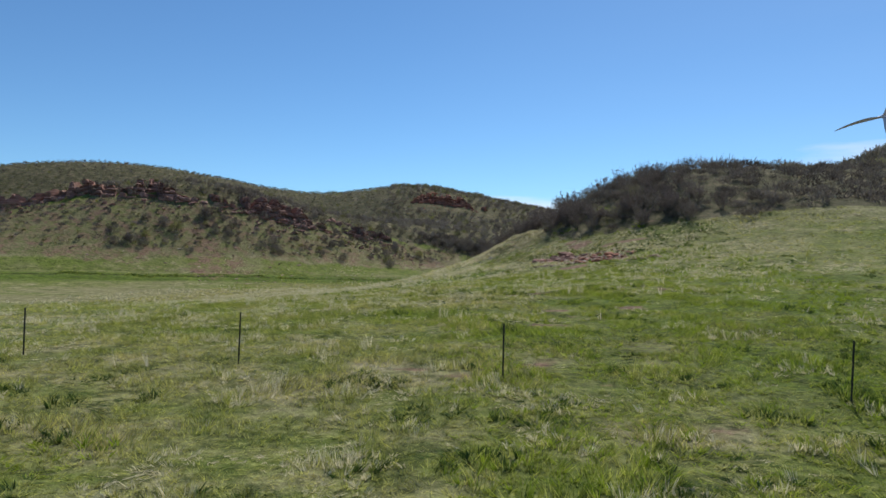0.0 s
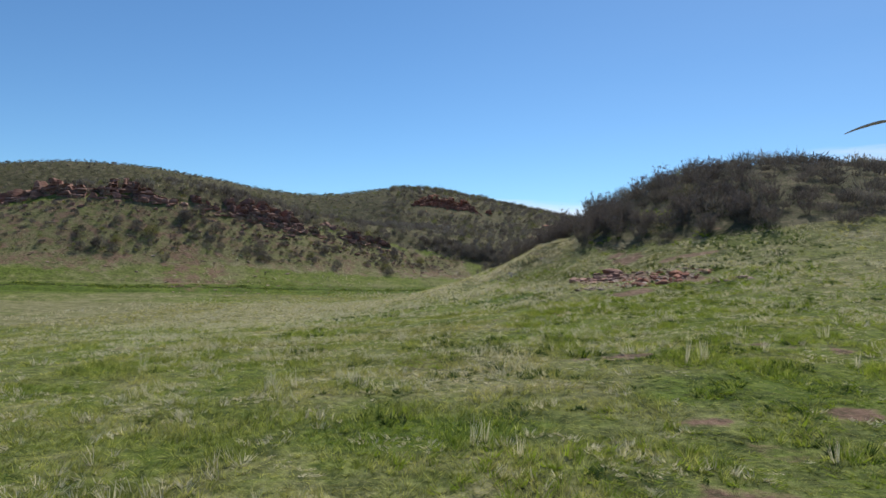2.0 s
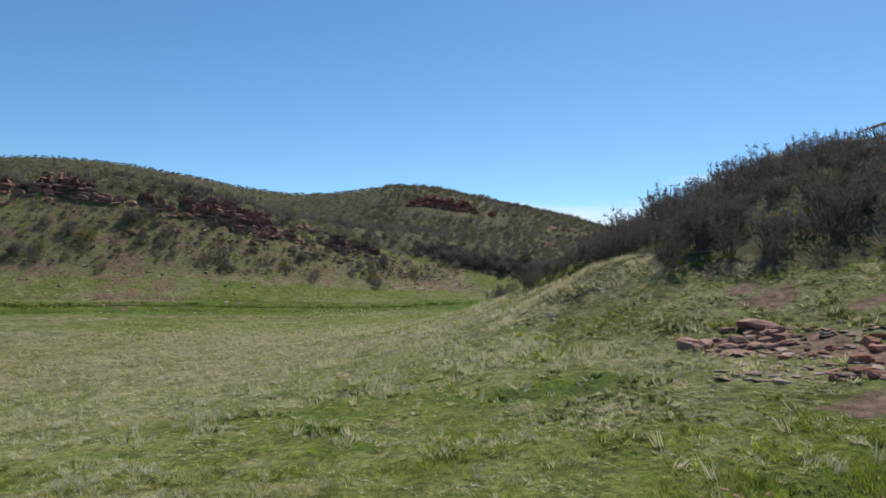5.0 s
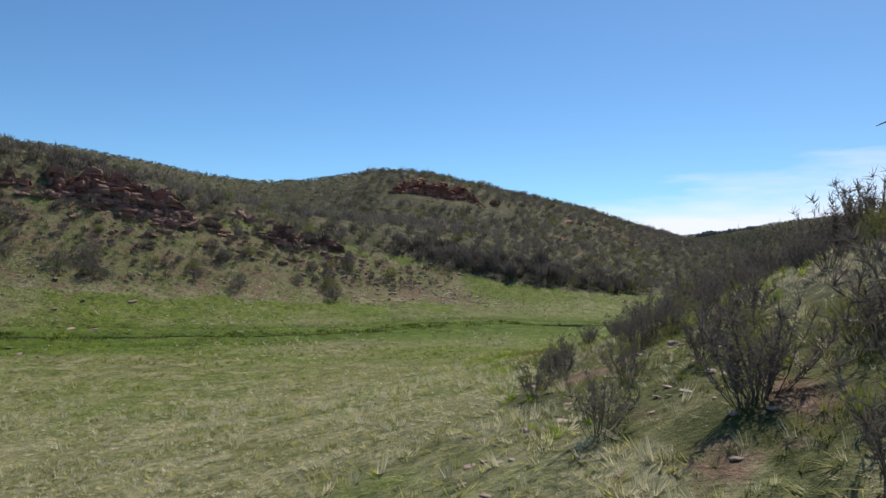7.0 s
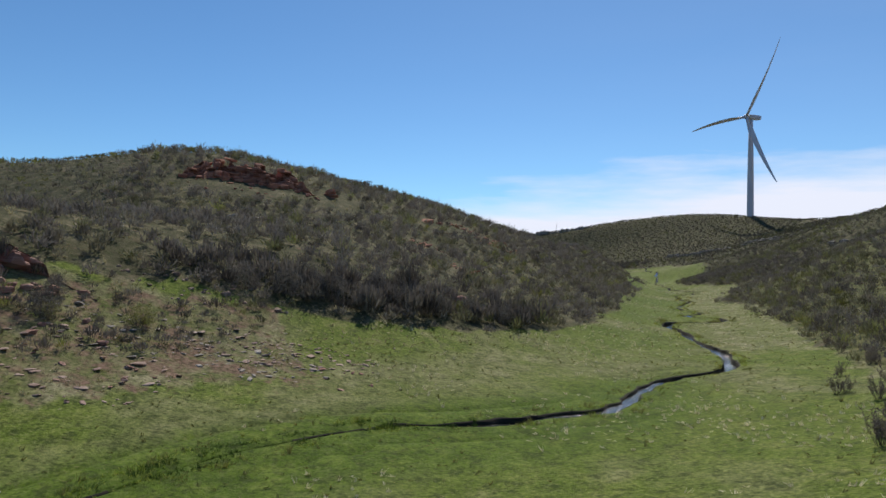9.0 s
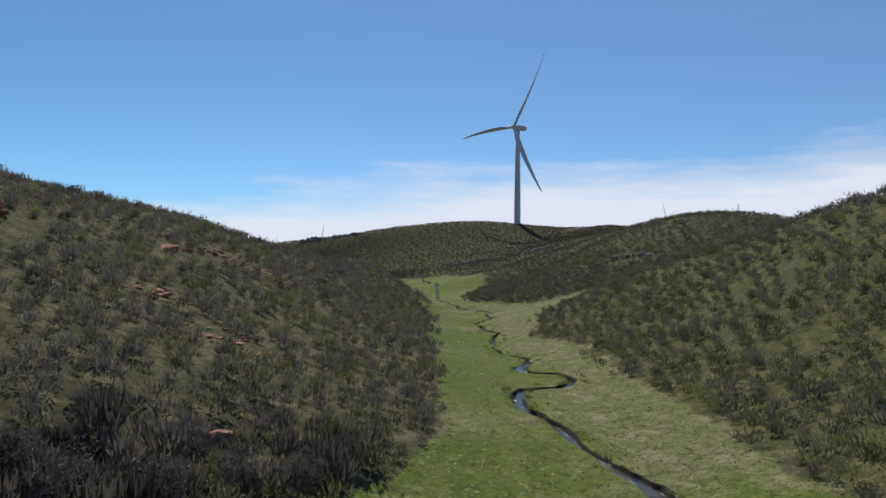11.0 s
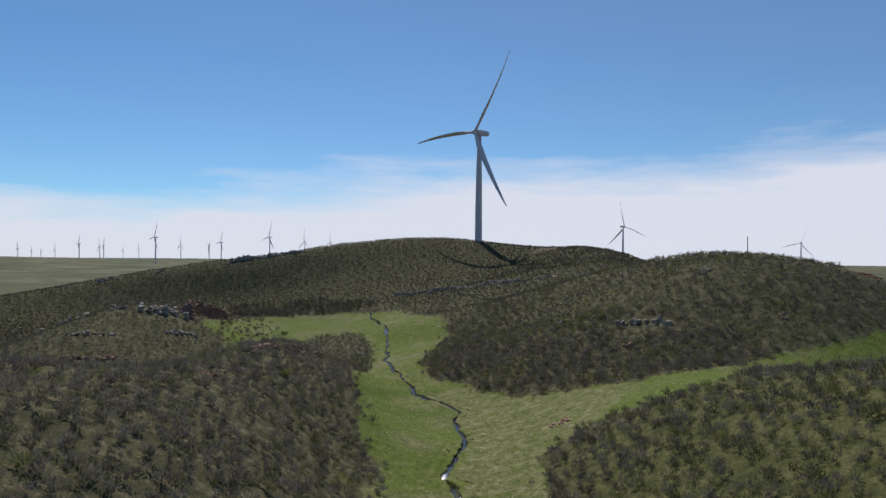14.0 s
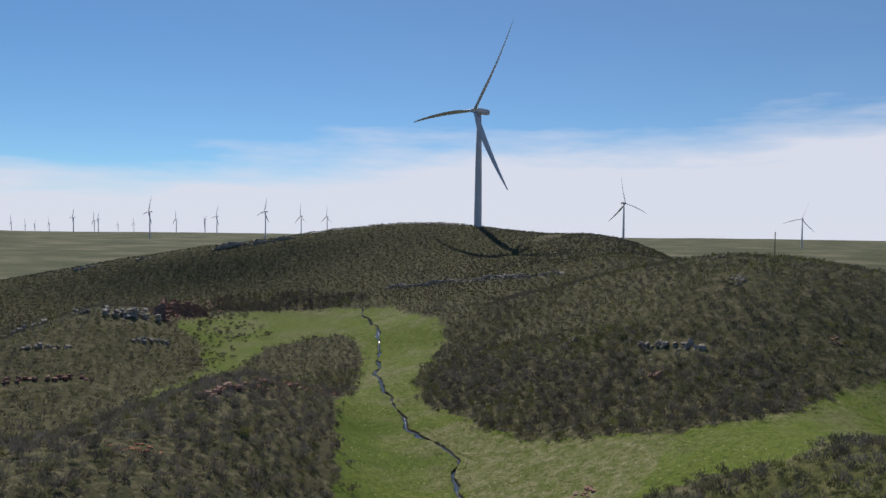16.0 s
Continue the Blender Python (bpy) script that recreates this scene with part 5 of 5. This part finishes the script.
def plant_shrubs():
    rng = random.Random(8)
    x, y, _ = jittered(2, 26, 45, 128, 2.2, 81)
    ok = scrubland(x, y) & thicket(x, y)
    for px, py in zip(x[ok], y[ok]):
        if abs(px - 1) < 2.6 or (px < 9.5 and 77 < py < 104 and rng.random() < 0.5):
            continue
        kind = rng.choice((0, 1, 2, 0, 1, 2, 0, 1, 3, 4, 5))
        shrub(kind, px, py, rng.uniform(0.7, 1.2) * (0.6 if px < 13 and py > 80 else 1.0), rng.uniform(0, 360))
    # edge of the brow above the mound
    for px, py in ((5.6, 82), (6.6, 80), (7.4, 79), (7.9, 77.4), (8.4, 76), (8.7, 74.8), (9.2, 73.6), (9.6, 72.4), (10.4, 71), (11.2, 69.8), (12.4, 69), (9.6, 77), (10.2, 75), (11, 73), (12.2, 71.4), (13.6, 70), (11.4, 76), (13, 74), (14.4, 72), (9, 79.5)):
        shrub(rng.choice((0, 1, 2)), px, py, rng.uniform(0.8, 1.15), rng.uniform(0, 360))
    # open slope below the ledge
    for _ in range(70):
        f = rng.random()
        px, py = -62 + 54 * f + rng.uniform(-4, 4), 131 + 38 * f + rng.uniform(-9, 2)
        shrub(rng.choice((3, 4, 4, 3, 5, 2)), px, py, rng.choice((0.45, 0.6, 0.8, 1.0, 1.3)) * rng.uniform(0.85, 1.15), rng.uniform(0, 360))
    for px, py, s in ((3.6, 83.5, 0.8), (5.2, 78.2, 0.95), (5.4, 82, 0.8), (6.3, 86, 0.9), (7.4, 88, 0.9), (3.4, 89.5, 0.7), (4.6, 92, 0.75), (8, 105, 0.8), (7, 95, 0.8), (7.6, 82.4, 0.9), (5, 86.8, 0.7), (6.4, 91, 0.8), (8.6, 98, 0.9), (9, 93, 0.9), (5.6, 97, 0.7), (10, 113, 0.8), (11, 110, 0.7), (14, 120, 1.0), (52, 162, 0.6), (52.6, 163, 0.7), (57, 171, 0.9), (42, 155, 0.6), (44, 153, 0.8), (60, 176, 0.8), (31, 141.6, 0.9), (32.5, 143, 0.7), (22.4, 130, 0.8), (18, 125, 0.7), (41.6, 155.3, 0.7), (47.3, 161, 0.6), (40.6, 151, 0.8), (51.6, 162.4, 0.6), (1, 180, 1.5), (5, 181, 1.8), (9, 182, 1.9), (12.5, 182, 1.7), (16, 184, 1.9), (20, 185, 1.7), (24, 186.5, 1.6), (28, 187, 1.5), (32, 190, 1.5), (7, 184.5, 1.7), (14, 186, 1.8), (22, 189, 1.6)):
        shrub(rng.choice((0, 1, 2)) if s < 1.2 else rng.choice((3, 4)), px, py, s if s > 1.2 or py > 130 else 0.7 * s, rng.uniform(0, 360))


plant_shrubs()


# ---- grass ----
def tuft(rng, blades, lean, wide):
    v = []
    for _ in range(blades):
        a, r = rng.uniform(0, 2 * np.pi), rng.random() * 0.35
        p = np.array([r * np.cos(a), r * np.sin(a), -0.05])
        e = np.array([0.62, -0.15, 0]) * lean + np.array([np.cos(a), np.sin(a), 0]) * rng.uniform(0.05, 0.55)
        e = e + [0, 0, rng.uniform(0.55, 1.0)]
        th = rng.uniform(0, 2 * np.pi)
        w = np.array([np.cos(th), np.sin(th), 0]) * wide
        v += [p - w, p + w, p + e]
    return np.array(v), np.arange(len(v)).reshape(-1, 3)


def grass_field(name, x0, x1, y0, y1, step, radius, tall, blades, wide, material, label, seed, keep, clear=0.75):
    x, y, rng = jittered(x0, x1, y0, y1, step, seed)
    m = keep(x, y) & (creek_distance(x, y) > clear) & (bare(x, y) < 0.45)
    if material == M_STRAW:
        m &= rng.random(len(x)) < 0.62
    x, y = x[m], y[m]
    s = rng.uniform(0.55, 1.35, len(x)) * np.clip(0.85 + 0.7 * soft_noise(x, y, 1.8, 99, 2) + 1.1 * soft_noise(x, y, 0.75, 100, 1), 0.15, 2.3)
    shapes = [tuft(rng, blades, 0.8, wide) for _ in range(10)]
    v, f, _ = scatter(shapes, x, y, height(x, y), radius * np.ones(len(x)), tall * s, seed + 1)
    ob = field_of(name, v, f, material, label, "grass")
    if material == M_TURF:
        zones(ob.data, v[::3, 0], v[::3, 1], 3)
    return ob


def parched_here(x, y, level):
    """True in and round the drier patches of the meadow, with torn edges."""
    dry = 0.30 + 0.55 * soft_noise(x, y, 9, 35, 3)
    for cx, cy, rx, ry, k in PARCHED:
        dry = np.maximum(dry, k * np.exp(-(((x - cx) / rx) ** 2 + ((y - cy) / ry) ** 2)))
    for cx, cy, rx, ry, k in LUSH:
        dry = dry - 0.7 * k * np.exp(-(((x - cx) / rx) ** 2 + ((y - cy) / ry) ** 2))
    return dry + 0.25 * soft_noise(x, y, 1.1, 36, 2) > level


def on_mound(x, y):
    return ((x - 6.4) / 4.2) ** 2 + ((y - 69) / 3.0) ** 2 < 0.8


def patchy(size, seed, level):
    return lambda x, y: (soft_noise(x, y, size, seed, 3) > level) & inside(x, y, EDGE_RIGHT + EDGE_LEFT)


grass_field("meadow_grass", -12, 12, 6, 50, 0.17, 0.24, 0.14, 9, 0.034, M_TURF, "short green meadow grass", 91, lambda x, y: inside(x, y, EDGE_RIGHT + EDGE_LEFT))
grass_field("meadow_grass", -34, 34, 8, 135, 0.48, 0.50, 0.14, 8, 0.036, M_TURF, "short green meadow grass further along the valley", 92, lambda x, y: inside(x, y, EDGE_RIGHT + EDGE_LEFT) & ((abs(x) > 11.5) | (y > 49)))
grass_field("dry_grass", -16, 20, 5, 62, 0.17, 0.20, 0.18, 10, 0.035, M_STRAW, "pale dry grass tufts in the meadow", 93, lambda x, y: patchy(1.6, 94, 0.22)(x, y) & parched_here(x, y, 0.25))
grass_field("dry_grass", -40, 60, 40, 200, 0.8, 0.3, 0.26, 12, 0.06, M_STRAW, "pale dry grass tufts on the meadow and bank", 95, lambda x, y: patchy(9, 96, 0.2)(x, y) | ((x < 0) & (y > 60) & (y < 114) & patchy(5, 120, -0.2)(x, y)))
grass_field("dry_grass", 2, 14, 58, 100, 0.28, 0.24, 0.20, 12, 0.022, M_STRAW, "tall straw-coloured bunch grass on the dry bank", 97, lambda x, y: soft_noise(x, y, 1.8, 98, 2) + 0.3 * (y > 75) > 0.12)
grass_field("bank_grass", -60, 125, 105, 320, 0.22, 0.24, 0.20, 8, 0.05, M_TURF, "rank green grass hanging over the creek banks", 101, lambda x, y: (creek_distance(x, y) < 1.5) & (soft_noise(x, y, 2.2, 102, 2) > -0.25) & ((x < 12) | (creek_distance(x, y) > 0.85)), 0.12)
grass_field("dry_grass", -26, 24, 20, 112, 0.27, 0.22, 0.17, 9, 0.05, M_STRAW, "wind-combed pale grass through the meadow", 103, lambda x, y: patchy(1.4, 104, -0.05)(x, y) & parched_here(x, y, 0.15) | ((y > 58) & patchy(2.5, 119, -0.15)(x, y) & parched_here(x, y, 0.2)))
grass_field("dry_grass", 2.5, 12.5, 62, 79, 0.20, 0.24, 0.19, 11, 0.04, M_BUNCH, "thick pale bunch grass on the brow of the mound", 107, lambda x, y: ((x - 7.5) / 4.5) ** 2 + ((y - 70.5) / 6.5) ** 2 + 0.5 * soft_noise(x, y, 2.5, 108, 2) < 0.9)
grass_field("dry_grass", 4, 16, 56, 125, 0.26, 0.24, 0.20, 9, 0.04, M_OLIVE, "low olive herbs and grass between the bushes on the bank", 105, lambda x, y: (soft_noise(x, y, 3, 106, 2) > -0.1) & ~on_mound(x, y))
grass_field("valley_herbs", -40, 190, 122, 400, 1.25, 0.30, 0.16, 8, 0.10, M_OLIVE, "small dark herbs dotted over the valley floor", 109, lambda x, y: patchy(7, 110, -0.1)(x, y) & (hill_rise(x, y) < 9))
grass_field("dry_grass", -40, 190, 125, 400, 1.5, 0.34, 0.20, 9, 0.08, M_STRAW, "thin straw tufts dotted over the valley floor", 111, patchy(14, 112, 0.0))
grass_field("tall_grass", -14, 18, 6, 60, 0.42, 0.22, 0.36, 16, 0.03, M_STRAW, "tall pale seed-head tufts standing in the meadow", 113, patchy(1.3, 114, 0.42))
grass_field("bank_herbs", 3, 18, 56, 125, 0.5, 0.3, 0.22, 14, 0.06, M_HERB, "fresh yellow-green herbs between the bushes on the bank", 115, lambda x, y: (soft_noise(x, y, 2.4, 116, 2) > 0.18) & ~on_mound(x, y))
grass_field("meadow_herbs", -14, 20, 6, 52, 0.33, 0.26, 0.14, 10, 0.05, M_HERB, "fresh yellow-green herbs in the short meadow grass", 117, lambda x, y: (soft_noise(x, y, 4.2, 118, 3) + 0.10 * np.clip(x, -4, 6) + 0.35 * (y < 25) * (x > 0) > 0.15) & (x < 20))
grass_field("dry_grass", -75, 215, 60, 400, 1.7, 0.42, 0.34, 8, 0.11, M_BUNCH, "straw-coloured tussocks in the gaps of the scrub", 121, lambda x, y: scrubland(x, y) & near(x, y) & ~thicket(x, y) & (soft_noise(x, y, 6, 122, 2) > -0.25))
grass_field("dry_grass", 2.5, 10, 63, 74, 0.13, 0.24, 0.20, 10, 0.042, M_STRAW, "bright straw-coloured grass on the crest of the mound", 123, lambda x, y: ((x - 6.8) / 4.4) ** 2 + ((y - 68.6) / 3.4) ** 2 + 0.5 * soft_noise(x, y, 1.6, 124, 2) < 0.85)
grass_field("tussocks", -70, 36, 116, 192, 0.62, 0.26, 0.22, 9, 0.07, M_BUNCH, "dry tussocks over the rough slope beside the creek meadow", 125, lambda x, y: inside(x, y, [(-110, 100), (-60, 119), (-20, 148), (8, 168), (34, 186), (4, 180), (-16, 172), (-53, 145), (-110, 117)]) & (soft_noise(x, y, 2.2, 126, 2) > -0.05))
grass_field("herbs", -70, 36, 116, 192, 0.8, 0.28, 0.16, 9, 0.08, M_OLIVE, "olive herbs over the rough slope beside the creek meadow", 127, lambda x, y: inside(x, y, [(-110, 100), (-60, 117), (-20, 146), (8, 166), (34, 184), (4, 180), (-16, 172), (-53, 145), (-110, 117)]) & (soft_noise(x, y, 1.7, 128, 2) > 0.05))
grass_field("bank_herbs", -20, 170, 130, 400, 0.34, 0.26, 0.26, 10, 0.07, M_OLIVE, "dark rank herbs on the lip of the creek bank", 129, lambda x, y: (creek_distance(x, y) < 1.9) & (soft_noise(x, y, 1.5, 130, 2) > 0.1), 0.7)
grass_field("meadow_herbs", -14, 22, 8, 62, 0.26, 0.22, 0.13, 9, 0.09, M_DARK, "dark green broad-leaved herbs in small clumps in the meadow", 132, lambda x, y: (soft_noise(x, y, 1.2, 133, 2) + 0.35 * soft_noise(x, y, 8, 134, 2) + 0.02 * np.clip(x, -8, 8) > 0.36))
grass_field("dry_grass", -14, 22, 8, 62, 0.16, 0.17, 0.14, 9, 0.06, M_STRAW, "silvery wisps of dead grass lying in the meadow", 135, lambda x, y: (soft_noise(x, y, 0.9, 136, 2) + 0.5 * soft_noise(x, y, 5, 137, 2) > 0.40) & ~parched_here(x, y, 0.6))
grass_field("bank_herbs", 4, 13, 63, 78, 0.24, 0.22, 0.22, 10, 0.035, M_DARK, "dark herbs between pale grass on the mound", 138, lambda x, y: soft_noise(x, y, 1.3, 139, 2) > 0.22)
grass_field("bank_herbs", -60, 16, 110, 162, 0.22, 0.24, 0.24, 9, 0.06, M_DARK, "dark wet herbs under the lip of the creek bank", 140, lambda x, y: (creek_distance(x, y) < 1.0) & (soft_noise(x, y, 1.4, 141, 2) > -0.2), 0.25)
